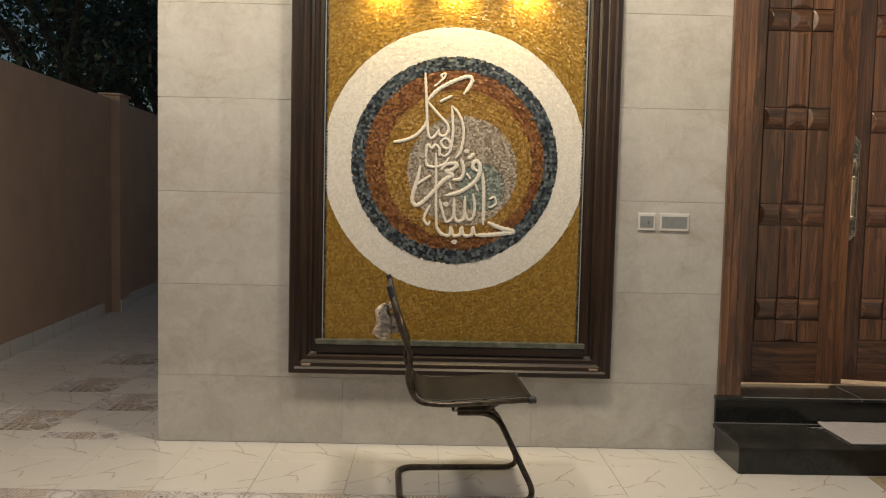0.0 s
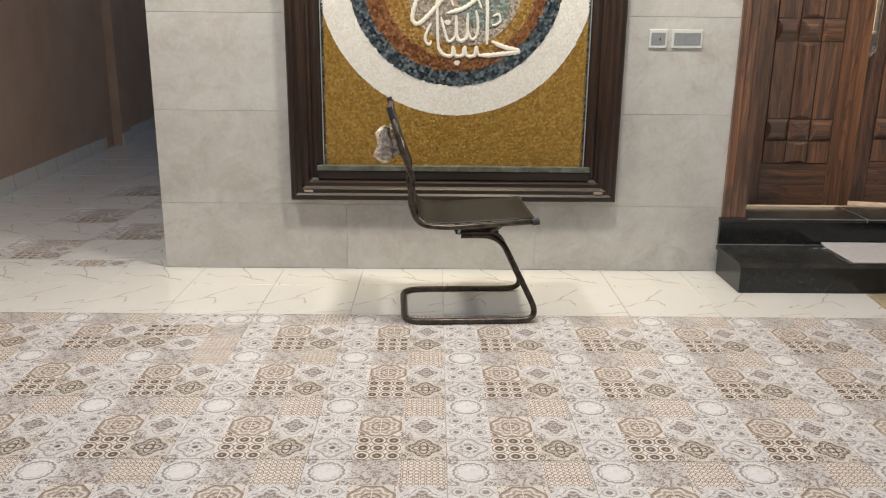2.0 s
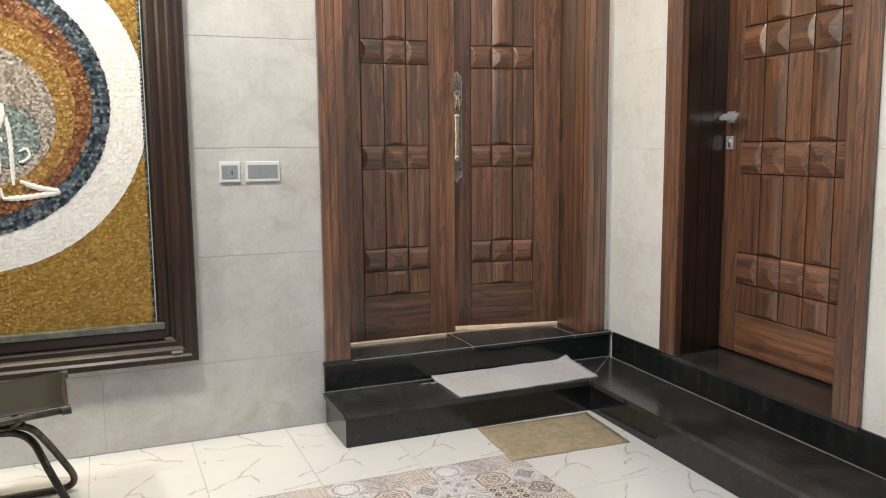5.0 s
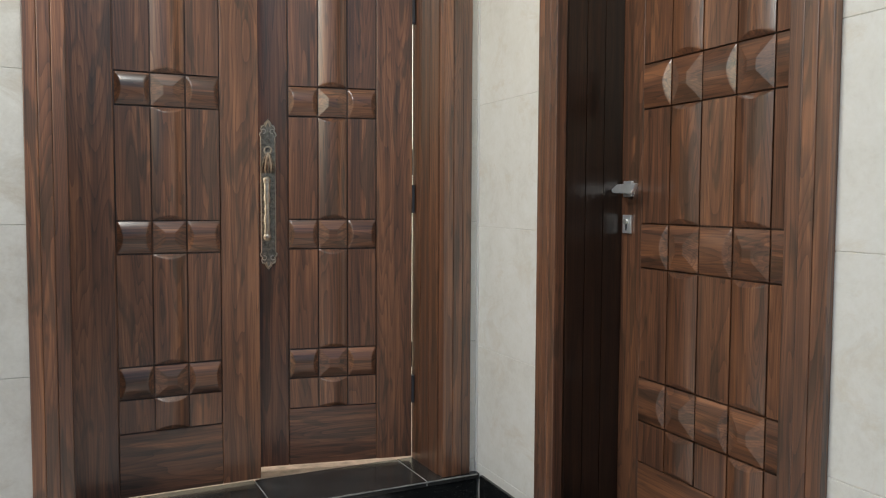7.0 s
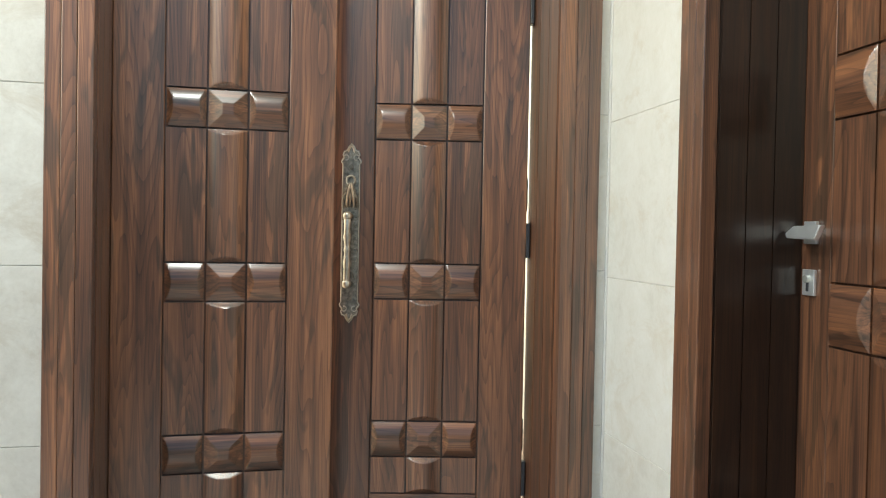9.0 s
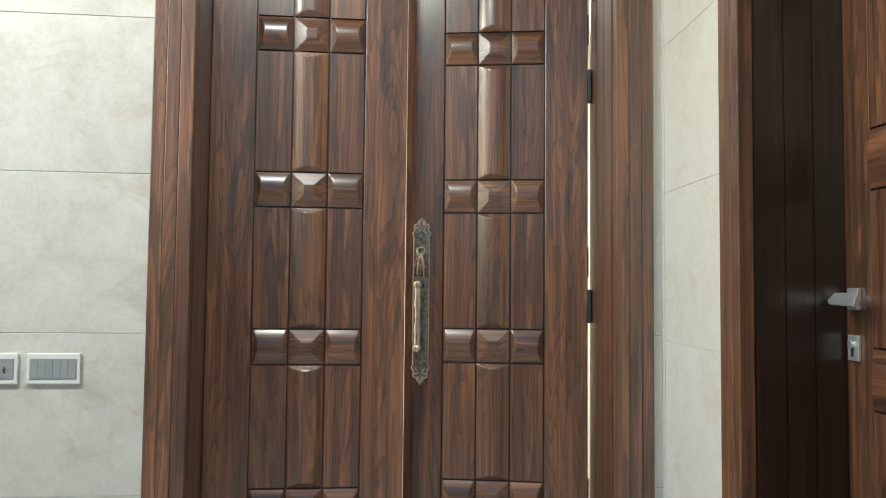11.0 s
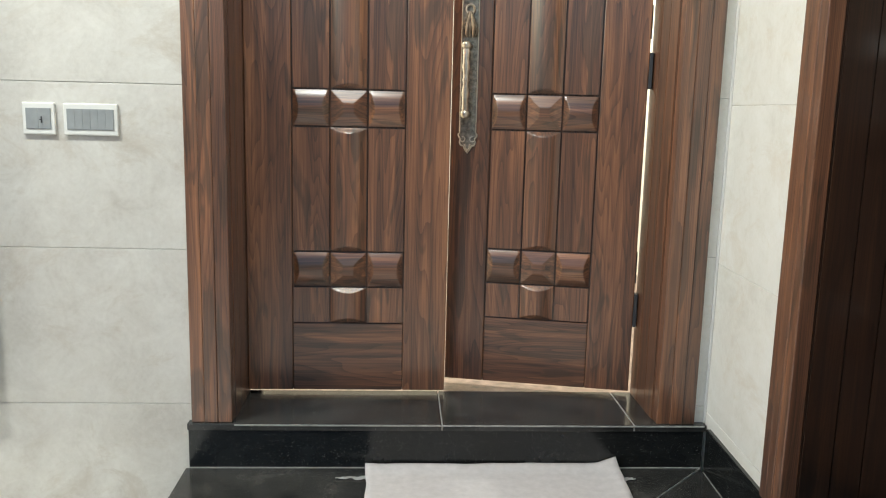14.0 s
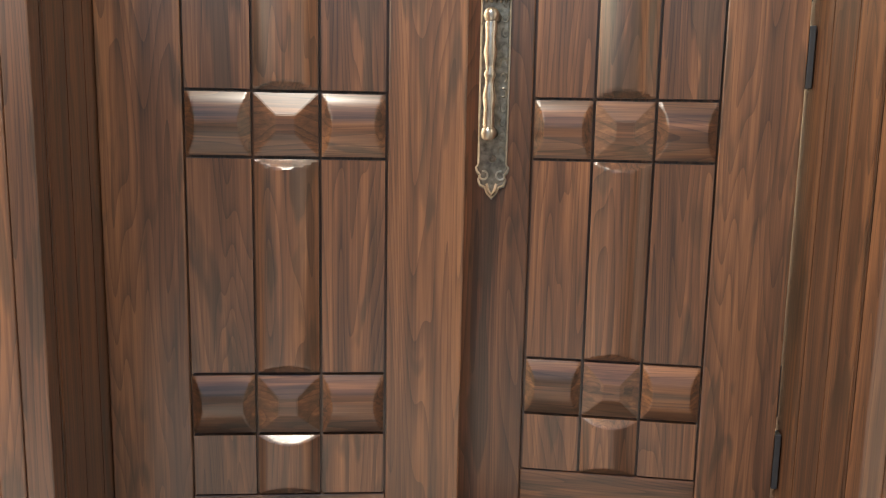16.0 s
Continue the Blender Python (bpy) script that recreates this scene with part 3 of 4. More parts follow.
def frustum(name, w, h, mat, top=0.0185, flat=0.016, back=0.012):
    """A four-sided raised block with a small flat top."""
    bm = bmesh.new()
    rings = [[bm.verts.new((a * x, -y, b2 * z)) for a, b2 in ((-1, -1), (1, -1), (1, 1), (-1, 1))] for x, y, z in ((w / 2, -back, h / 2), (w / 2, 0.002, h / 2), (flat, top, flat), )]
    for r0, r1 in zip(rings, rings[1:]):
        for k in range(4):
            bm.faces.new((r0[k], r0[(k + 1) % 4], r1[(k + 1) % 4], r1[k]))
    bm.faces.new(rings[-1])
    bmesh.ops.bevel(bm, geom=[e for e in bm.edges if min(v.co.y for v in e.verts) < -0.01], offset=0.0012, segments=2, affect="EDGES")
    return finish(bm, name, mat)


def barrel_x(w, h, top=0.017, end=0.9):
    """Round over the height, scooped at its two sides."""
    return lambda u, v: 0.003 + max(0, min(top * (1 - (2 * v / h) ** 2) if abs(2 * v / h) < 1 else 0, end * (w / 2 - abs(u))))


def barrel_z(w, h, top=0.014, end=0.9):
    return lambda u, v: 0.003 + max(0, min(top * (1 - (2 * u / w) ** 2) if abs(2 * u / w) < 1 else 0, end * (h / 2 - abs(v))))


def flat(u, v):
    return 0.0025


def leaf(name, m, width, stile_l, stile_r, kinds, label, rows=ROWS_Z, bh=BH, rail=RAIL):
    """A panelled leaf, left foot at the origin, face towards -y. kinds: p for pillowed, f for flat columns."""
    d = thing(name, m, label, "door", kind="structure")
    cw = (width - stile_l - stile_r) / len(kinds)
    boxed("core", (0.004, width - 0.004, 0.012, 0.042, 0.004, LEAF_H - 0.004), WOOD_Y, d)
    boxed("stile", (0, stile_l - 0.002, 0, 0.044, 0, LEAF_H), WOOD_V, d, "", 0.003)
    boxed("stile", (width - stile_r + 0.002, width, 0, 0.044, 0, LEAF_H), WOOD_V, d, "", 0.003)
    boxed("rail", (stile_l - 0.001, width - stile_r + 0.001, 0.0015, 0.04, 0, rail - 0.002), WOOD_H, d, "", 0.002)
    boxed("rail", (stile_l - 0.001, width - stile_r + 0.001, 0.0015, 0.04, LEAF_H - rail + 0.09, LEAF_H), WOOD_H, d, "", 0.002)
    ends = [rail] + [z for r in rows for z in (r, r + bh)] + [LEAF_H - rail + 0.09]
    made = {}
    for i, kind in enumerate(kinds):
        for j, (z0, z1) in enumerate(zip(ends, ends[1:])):
            block = j % 2 == 1
            key = (kind, block, round(z1 - z0, 3))
            if key not in made:
                w, h = cw - 0.0055, z1 - z0 - 0.0055
                if block:
                    f, mat, nx, nz = (None, WOOD_H, 1, 1) if kind == "p" else (barrel_x(w, h), WOOD_H, 40, 18)
                else:
                    f, mat, nx, nz = (barrel_z(w, h), WOOD_V, 18, 90 if h > 0.2 else 40) if kind == "p" else (flat, WOOD_V, 1, 1)
                made[key] = frustum("block", w, h, mat) if block and kind == "p" else relief("block" if block else "panel", w, h, f, mat, nx, nz)
                if kind == "p" and not block or kind == "f" and block:
                    for p in made[key].polygons:
                        p.use_smooth = True
                    made[key].set_sharp_from_angle(angle=radians(22))
            part("block" if block else "panel", made[key], WOOD_V, d, "", Matrix.Translation((stile_l + (i + 0.5) * cw, 0.0, (z0 + z1) / 2)))
    return d


LEAF_Z = 0.300
door_1 = leaf("door_1", pose(1.7455, 4.277, LEAF_Z), 0.6225, 0.1425, 0.137, "fpf", "closed dark wooden door leaf with raised square blocks")
door_2 = leaf("door_2", pose(2.3765, 4.404, LEAF_Z, 0, 0, -11.9), 0.6075, 0.1295, 0.143, "fpf", "dark wooden door leaf standing ajar with a brass pull")
door_3 = leaf("door_3", SIDE_F @ pose(0.515, 0.262, Z2 + 0.012), 1.00, 0.114, 0.2185, "fpfpf", "closed dark wooden side door with raised blocks and chrome lever", (0.322, 0.814, 1.312, 1.806), 0.140, 0.188)

for hz in (0.27, 1.025, 1.76):
    boxed("hinge", (0.608, 0.6195, 0.002, 0.030, hz - 0.055, hz + 0.055), DARK_PLASTIC, door_2, "dark hinge in the lit gap", 0.002)


def slab(parent, name, outline, z0, z1, mat):
    """An upright board over a four-cornered outline."""
    bm = bmesh.new()
    lo, hi = ([bm.verts.new((x, y, z)) for x, y in outline] for z in (z0, z1))
    bm.faces.new(lo[::-1])
    bm.faces.new(hi)
    for k in range(4):
        bm.faces.new((lo[k], lo[(k + 1) % 4], hi[(k + 1) % 4], hi[k]))
    return part(name, bm, mat, parent)


def surround(name, m, x0, x1, z0, z1, wide, deep, label, lip=0.020, dark=WOOD_Y, splay=0.0):
    """Architrave of three flat bands round an opening, with its jambs; faces -y."""
    f = thing(name, m, label, "door frame", kind="structure")
    for side, a, s in (("left", x0, -1), ("right", x1, 1)):
        for k, (p, q, proud) in enumerate(((0.0, 0.345, 0.0), (0.345, 0.668, 0.0015), (0.668, 1.0, 0.0))):
            lo, hi = sorted((a + s * wide * p, a + s * wide * q))
            boxed("architrave", (lo, hi, -lip - proud, 0.018, z0, z1 + wide), WOOD_V, f, "", 0.003)
        sp2 = s * splay
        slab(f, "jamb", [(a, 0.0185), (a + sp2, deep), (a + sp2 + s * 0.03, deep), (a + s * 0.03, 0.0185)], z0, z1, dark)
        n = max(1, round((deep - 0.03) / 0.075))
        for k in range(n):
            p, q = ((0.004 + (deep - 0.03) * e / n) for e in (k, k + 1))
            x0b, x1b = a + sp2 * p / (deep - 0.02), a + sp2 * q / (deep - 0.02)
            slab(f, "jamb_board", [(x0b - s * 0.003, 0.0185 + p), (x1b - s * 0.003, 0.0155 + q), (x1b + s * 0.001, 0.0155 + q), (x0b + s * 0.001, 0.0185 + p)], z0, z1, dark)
    boxed("architrave_head", (x0, x1, -lip, 0.018, z1, z1 + wide), WOOD_H, f, "", 0.003)
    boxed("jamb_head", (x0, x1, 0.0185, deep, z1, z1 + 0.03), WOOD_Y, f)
    return f


surround("door_frame_1", NORTH, 1.742, 2.990, Z2, 2.56, 0.116, 0.262, "dark wooden frame of the double door")
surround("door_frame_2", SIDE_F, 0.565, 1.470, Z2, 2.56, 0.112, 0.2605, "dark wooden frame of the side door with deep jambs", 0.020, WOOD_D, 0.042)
for z in (0.36, 1.12, 1.9):
    hg = part("hinge", tube([(2.9685, 4.288, LEAF_Z + z), (2.9685, 4.288, LEAF_Z + z + 0.1)], 0.008, 8), DARK_PLASTIC)
    hg.parent = door_2
    hg.matrix_parent_inverse = door_2.matrix_basis.inverted()

# Unseen strip added behind the closed leaf to block hall light in the gap.
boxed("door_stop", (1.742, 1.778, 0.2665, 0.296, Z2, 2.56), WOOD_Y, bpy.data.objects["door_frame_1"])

# Unseen board added behind the side door to keep sky light out of its gaps.
boxed("room_closure", (0.40, 1.65, 0.306, 0.33, 0.0, 2.8), PLASTER, bpy.data.objects["wall_east"])
boxed("caulk", (EAST - 0.0075, EAST - 0.0005, -0.0065, -0.0005, Z2, CEIL), WHITE, wall_n, "white sealant line")

# hall behind the double door
bm = bmesh.new()
box(bm, 1.3, 3.6, 4.317, 8.0, 0.1, Z2 - 0.012)
tagged(part("floor_hall", bm, HALLFLOOR), "terracotta coloured hall floor behind the double door", "floor", kind="structure")
bm = bmesh.new()
for d in ((1.06, 1.3, 4.3, 8.0, 0, 3.2), (3.6, 3.84, 4.3, 8.0, 0, 3.2), (1.06, 3.84, 8.0, 8.24, 0, 3.2)):
    box(bm, *d)
tagged(part("wall_hall", bm, CREAM), "cream painted walls of the lit hall", "wall", kind="structure")
bm = bmesh.new()
box(bm, 1.06, 3.84, 4.3, 8.24, 2.95, 3.1)
tagged(part("ceiling_hall", bm, WHITE), "white hall ceiling", "ceiling", kind="structure")

# ---------------------------------------------------------------- tiles of the floor
meshes = {}
lay(floor, meshes, -2.9, in2[0], -1.02, 3.38, lambda i, j: PATCH if i < 6 else MARBLE, {(-2, -1)})
lay(floor, meshes, -2.95, in2[0], 3.38, WALL_Y, lambda i, j: MARBLE_B if j else MARBLE)
lay(floor, meshes, -3.05, WEST, WALL_Y, 7.4, lambda i, j: PATCH if (i in (-5, -4) and (i + j) % 2 == 1) else (MARBLE_B if j % 2 else MARBLE))
bm = bmesh.new()
for y0, y1 in ((7.4, 14.0), (-6.0, -1.02)):
    k = y0
    while k < y1 - 0.01:
        x = -3.4
        while x < (WEST if y0 > 0 else 3.3):
            box(bm, x, min(x + 0.398, WEST if y0 > 0 else 3.3), k, min(k + 0.398, y1), -0.012, 0.0)
            x += 0.4
        k += 0.4
tagged(part("outer_tiles", bm, MARBLE, floor), "", kind="stuff")

# ---------------------------------------------------------------- mosaic in its moulded frame
PX, PZ = 0.285, 1.417
HALF_W, Z_LO, Z_HI = 0.632, 0.518, 2.330
panel = thing("mosaic_panel", pose(PX, WALL_Y, PZ), "round calligraphy mosaic on gold chips in a dark moulded frame", "mosaic")
boxed("backing", (-HALF_W - 0.01, HALF_W + 0.01, 0.0135, 0.05, Z_LO - PZ - 0.01, Z_HI - PZ + 0.01), plain("mosaic_mortar", (0.27, 0.19, 0.09), 0.9), panel)
PROFILE = [(0.0, -0.001), (0.0, -0.052), (0.006, -0.060), (0.024, -0.060), (0.030, -0.054), (0.034, -0.050), (0.052, -0.050), (0.060, -0.040), (0.066, -0.036),
           (0.084, -0.036), (0.092, -0.022), (0.104, -0.014), (0.112, -0.018), (0.126, -0.018), (0.134, -0.006), (0.150, 0.004), (0.162, 0.008), (0.162, 0.0125), (0.01, 0.0125)]


def moulding(name, a, b2, inward, mat):
    """One mitred side of the frame from corner a to corner b2; inward is the way to the middle."""
    bm = bmesh.new()
    a, b2, inward = Vector(a), Vector(b2), Vector(inward)
    d = (b2 - a).normalized()
    rings = []
    for p, s in ((a, 1), (b2, -1)):
        rings.append([bm.verts.new(p + inward * w + d * s * w + Vector((0, y, 0))) for w, y in PROFILE])
    n = len(PROFILE)
    for k in range(n):
        bm.faces.new((rings[0][k], rings[0][(k + 1) % n], rings[1][(k + 1) % n], rings[1][k]))
    bm.faces.new(rings[0][::-1])
    bm.faces.new(rings[1])
    return part(name, bm, mat, panel)


W, L, H2 = HALF_W + 0.160, Z_LO - PZ - 0.153, Z_HI - PZ + 0.153
moulding("frame_side", (-W, 0, L), (-W, 0, H2), (1, 0, 0), FRAME_V)
moulding("frame_side", (W, 0, L), (W, 0, H2), (-1, 0, 0), FRAME_V)
moulding("frame_rail", (-W, 0, L), (W, 0, L), (0, 0, 1), FRAME_H)
moulding("frame_rail", (-W, 0, H2), (W, 0, H2), (0, 0, -1), FRAME_H)
bm = bmesh.new()
box(bm, -HALF_W - 0.034, HALF_W + 0.034, -0.030, 0.012, L + 0.140, L + 0.166, 0.003)
part("ledge", bm, LEDGE, panel, "dark green stone ledge")
bm = bmesh.new()
box(bm, -HALF_W - 0.03, HALF_W + 0.03, -0.026, 0.010, L + 0.098, L + 0.1395, 0.003)
part("ledge_apron", bm, FRAME_H, panel)
for s2 in (-1, 1):
    boxed("bead", (s2 * (HALF_W + 0.003) - 0.002, s2 * (HALF_W + 0.003) + 0.002, -0.004, 0.012, L + 0.155, H2 - 0.16), BEAD, panel, "thin silver glazing bead")
    boxed("scuffed_corner", (s2 * (W - 0.085) - 0.022, s2 * (W - 0.085) + 0.022, -0.0535, -0.0495, L + 0.037, L + 0.049), plain("bare_wood_scuff", (0.42, 0.31, 0.23), 0.6), panel, "pale scuff on the moulding", 0.002)

rng = np.random.default_rng(5)
bm = bmesh.new()
ring_v = [[bm.verts.new((max(-HALF_W + 0.002, min(HALF_W - 0.002, r * math.cos(a))), y, 0.003 + r * math.sin(a))) for a in np.linspace(0, math.tau, 121)[:-1]] for r, y in ((0.504, 0.0090), (0.644, 0.0090), (0.644, 0.0125), (0.504, 0.0125))]
for e in range(4):
    lo_v, hi_v = ring_v[e], ring_v[(e + 1) % 4]
    for k in range(120):
        bm.faces.new((lo_v[k], lo_v[(k + 1) % 120], hi_v[(k + 1) % 120], hi_v[k]))
bmesh.ops.recalc_face_normals(bm, faces=bm.faces[:])
part("ivory_bed", bm, plain("ivory_mortar", (0.78, 0.74, 0.665), 0.9), panel)


def tesserae(name, pts, sizes, turns, mat, depth=0.007, jitter=0.10, lift=0.0):
    """Many small tilted chips as one mesh; pts are (x, z) in the panel."""
    n = len(pts)
    sq = np.array([(-1, -1), (1, -1), (1, 1), (-1, 1)], float)
    c, s = np.cos(turns)[:, None], np.sin(turns)[:, None]
    half = sizes[:, None, :] / 2
    loc = sq[None] * half * (1 + rng.uniform(-0.18, 0.12, (n, 4, 2)))
    x = loc[..., 0] * c - loc[..., 1] * s + pts[:, :1]
    z = loc[..., 0] * s + loc[..., 1] * c + pts[:, 1:]
    tilt = rng.normal(0, jitter, (n, 2))
    front = 0.0135 - depth - lift - rng.uniform(0, 0.002, (n, 1)) + loc[..., 0] * tilt[:, :1] + loc[..., 1] * tilt[:, 1:]
    top = np.stack([x, front, z], -1)
    low = np.stack([x, np.full_like(x, 0.0139), z], -1)
    verts = np.concatenate([top, low], 1).reshape(-1, 3)
    base = (np.arange(n) * 8)[:, None, None]
    quads = np.array([(0, 1, 2, 3), (0, 4, 5, 1), (1, 5, 6, 2), (2, 6, 7, 3), (3, 7, 4, 0)])[None]
    faces = (quads + base).reshape(-1, 4)
    me = bpy.data.meshes.new(name)
    me.from_pydata(verts.tolist(), [], faces.tolist())
    me.materials.append(mat)
    return tagged(part(name, me, mat, panel), kind="stuff")


def ring_chips(c_in, r_in, c_out, r_out, w, h):
    """Chips in rows round the middle, between an inner and an outer circle."""
    pts, turn, size = [], [], []
    rr = h / 2
    while rr < r_out + 0.15:
        n = max(4, int(math.tau * rr / w))
        a = np.arange(n) / n * math.tau + rng.uniform(0, 1)
        p = np.stack([c_out[0] + rr * np.cos(a), c_out[1] + rr * np.sin(a)], -1) + rng.normal(0, w * 0.08, (n, 2))
        keep = np.hypot(*(p - c_out).T) < r_out
        if r_in:
            keep &= np.hypot(*(p - c_in).T) > r_in
        keep &= np.abs(p[:, 0]) < HALF_W - w / 2
        pts.append(p[keep])
        turn.append(a[keep] + math.pi / 2 + rng.normal(0, 0.12, keep.sum()))
        rr += h
    pts, turn = np.concatenate(pts), np.concatenate(turn)
    size = np.stack([np.full(len(pts), w * 1.0), np.full(len(pts), h * 1.0)], -1) * rng.uniform(0.85, 1.08, (len(pts), 2))
    return pts, size, turn


C0, CY, CG, CT = np.array((0, 0.003)), np.array((0.018, -0.014)), np.array((0.040, -0.046)), np.array((0.135, -0.125))
R_W, R_B, R_R, R_Y, R_G, R_T = 0.646, 0.502, 0.436, 0.360, 0.268, 0.118
tesserae("teal_disc", *ring_chips(CT, 0, CT, R_T, 0.0105, 0.0105), TEAL)
tesserae("stone_ring", *ring_chips(CT, R_T, CG, R_G, 0.010, 0.010), STONE)
tesserae("ochre_ring", *ring_chips(CG, R_G, CY, R_Y, 0.0115, 0.011), OCHRE)
tesserae("rust_ring", *ring_chips(CY, R_Y, C0, R_R, 0.0115, 0.011), RUST)
tesserae("slate_ring", *ring_chips(C0, R_R, C0, R_B, 0.0135, 0.013), SLATE)
tesserae("ivory_ring", *ring_chips(C0, R_B, C0, R_W, 0.0105, 0.0095), IVORY, 0.0048, 0.04)
gp, g_size, g_turn = ring_chips(C0, R_W, C0, 1.20, 0.0105, 0.0098)
inside = (gp[:, 1] > Z_LO - PZ + 0.005) & (gp[:, 1] < Z_HI - PZ - 0.005)
tesserae("gold_field", gp[inside], g_size[inside], g_turn[inside], GOLD, 0.0045, 0.12)
# dark border row along the edges of the field
bz = np.arange(Z_LO - PZ + 0.008, Z_HI - PZ, 0.0165)
bx = np.arange(-HALF_W + 0.02, HALF_W - 0.01, 0.0165)
bp = np.concatenate([np.stack([np.full_like(bz, sx * (HALF_W - 0.0045)), bz], -1) for sx in (-1, 1)] + [np.stack([bx, np.full_like(bx, zz)], -1) for zz in (Z_LO - PZ + 0.007, Z_HI - PZ - 0.007)])
tesserae("border_strip", bp, rng.uniform(0.007, 0.0115, (len(bp), 2)), rng.normal(0, 0.15, len(bp)), SLATE, 0.009, 0.14)

# the lettering, pen strokes in centimetres from the panel's middle: pen width, then the points
STROKES = [
    (1.4, (-15.1, 42.7), (-14.2, 28.9), (-13.3, 14.5), (-11.8, 11.2), (-9.6, 12.4), (-8.0, 15.8)),
    (1.4, (-8.0, 15.8), (-7.7, 13.0), (-4.9, 12.5), (-3.3, 15.3), (-4.2, 18.6), (-8.5, 23.0), (-13.7, 28.9)),
    (2.0, (-13.7, 29.5), (-8.8, 34.6), (-1.9, 38.6), (5.3, 41.3), (7.8, 40.0), (6.5, 36.6), (3.8, 32.7)),
    (1.7, (-14.3, 19.2), (-15.3, 16.4), (-19.4, 12.2), (-24.9, 9.8), (-29.9, 8.9)),
    (1.1, (-10.5, 36.2), (-6.1, 40.2), (-5.3, 42.4), (-7.3, 41.8), (-6.4, 39.9)),
    (1.4, (-7.8, 28.8), (-1.7, 32.0)),
    (1.4, (-1.9, 27.0), (-1.5, 23.7), (-1.0, 14.0), (-2.0, 7.6), (-4.5, 6.4), (-6.7, 8.6), (-5.7, 10.8), (-3.5, 10.9), (-1.7, 7.6), (-2.7, 4.2), (-5.2, 2.5), (-7.5, 4.1)),
    (1.4, (-1.9, 27.0), (1.3, 23.7), (3.9, 17.7), (4.1, 11.3), (2.8, 4.9), (0.4, 1.5)),
    (1.4, (-14.1, 1.8), (-13.4, 7.9), (-11.2, 6.3), (-9.5, 8.0), (-7.5, 6.1), (-7.4, 2.5)),
    (1.4, (-9.1, 4.1), (-8.8, -9.8), (-8.5, -23.6), (-8.0, -31.9), (-6.5, -35.2), (-3.7, -36.0)),
    (1.4, (-14.1, 1.2), (-13.2, -2.1), (-9.3, -2.8), (-5.1, -1.4), (-2.4, 2.0)),
    (1.7, (6.8, 1.7), (8.5, 2.8), (9.5, 4.5)),
    (2.0, (11.7, -4.6), (9.2, -2.7), (9.9, 0.4), (12.2, -0.7), (12.6, -5.1), (9.9, -9.9), (3.6, -14.5), (-3.9, -16.8)),
    (2.0, (-6.4, -4.2), (-3.7, -1.3), (1.3, -1.2), (-0.9, -4.0), (-3.9, -4.9), (-0.8, -6.8), (-4.9, -9.1), (-11.7, -16.7), (-17.2, -21.6), (-20.0, -20.5), (-20.1, -16.9), (-18.0, -9.4), (-16.5, -2.2)),
    (1.7, (-0.7, -9.0), (3.4, -8.1), (4.7, -3.9), (3.2, 1.6)),
    (1.4, (-18.0, -11.4), (-11.4, -7.0)),
    (1.1, (-2.4, -10.2), (-1.2, -13.5)),
    (1.1, (10.5, -10.7), (12.0, -14.3)),
    (1.1, (5.9, -5.5), (8.2, -8.3)),
    (1.7, (14.0, -5.1), (14.8, -14.8), (14.9, -30.8)),
    (1.1, (17.6, -18.0), (20.1, -17.1), (21.0, -19.9), (18.8, -21.9), (17.2, -21.9)),
    (1.4, (9.5, -15.4), (10.5, -21.8), (9.8, -27.1), (7.6, -28.5), (5.8, -24.7), (5.6, -16.6)),
    (1.7, (5.8, -24.7), (4.8, -28.3), (2.0, -29.2), (0.5, -26.2), (0.3, -17.9)),
    (1.4, (0.5, -26.2), (-1.4, -29.0), (-3.6, -29.3), (-5.4, -24.1), (-6.9, -18.6)),
    (1.4, (-11.3, -21.4), (-13.7, -25.9), (-14.2, -29.3), (-12.2, -31.2), (-11.4, -29.2)),
    (2.2, (17.1, -29.4), (22.7, -31.8), (30.0, -33.8), (22.2, -35.1), (16.1, -35.8), (11.1, -35.9)),
    (1.7, (11.1, -35.9), (9.9, -32.0), (9.1, -35.9), (5.5, -36.0), (4.3, -32.2), (3.5, -35.8), (0.2, -36.1), (-1.0, -32.3), (-1.7, -36.2), (-5.7, -35.5), (-8.0, -31.9)),
    (2.8, (5.9, 6.1), (5.9, 4.2)),
    (2.8, (-3.8, -19.9), (-3.8, -22.1)),
    (2.8, (0.8, -38.4), (0.9, -40.6)),
]


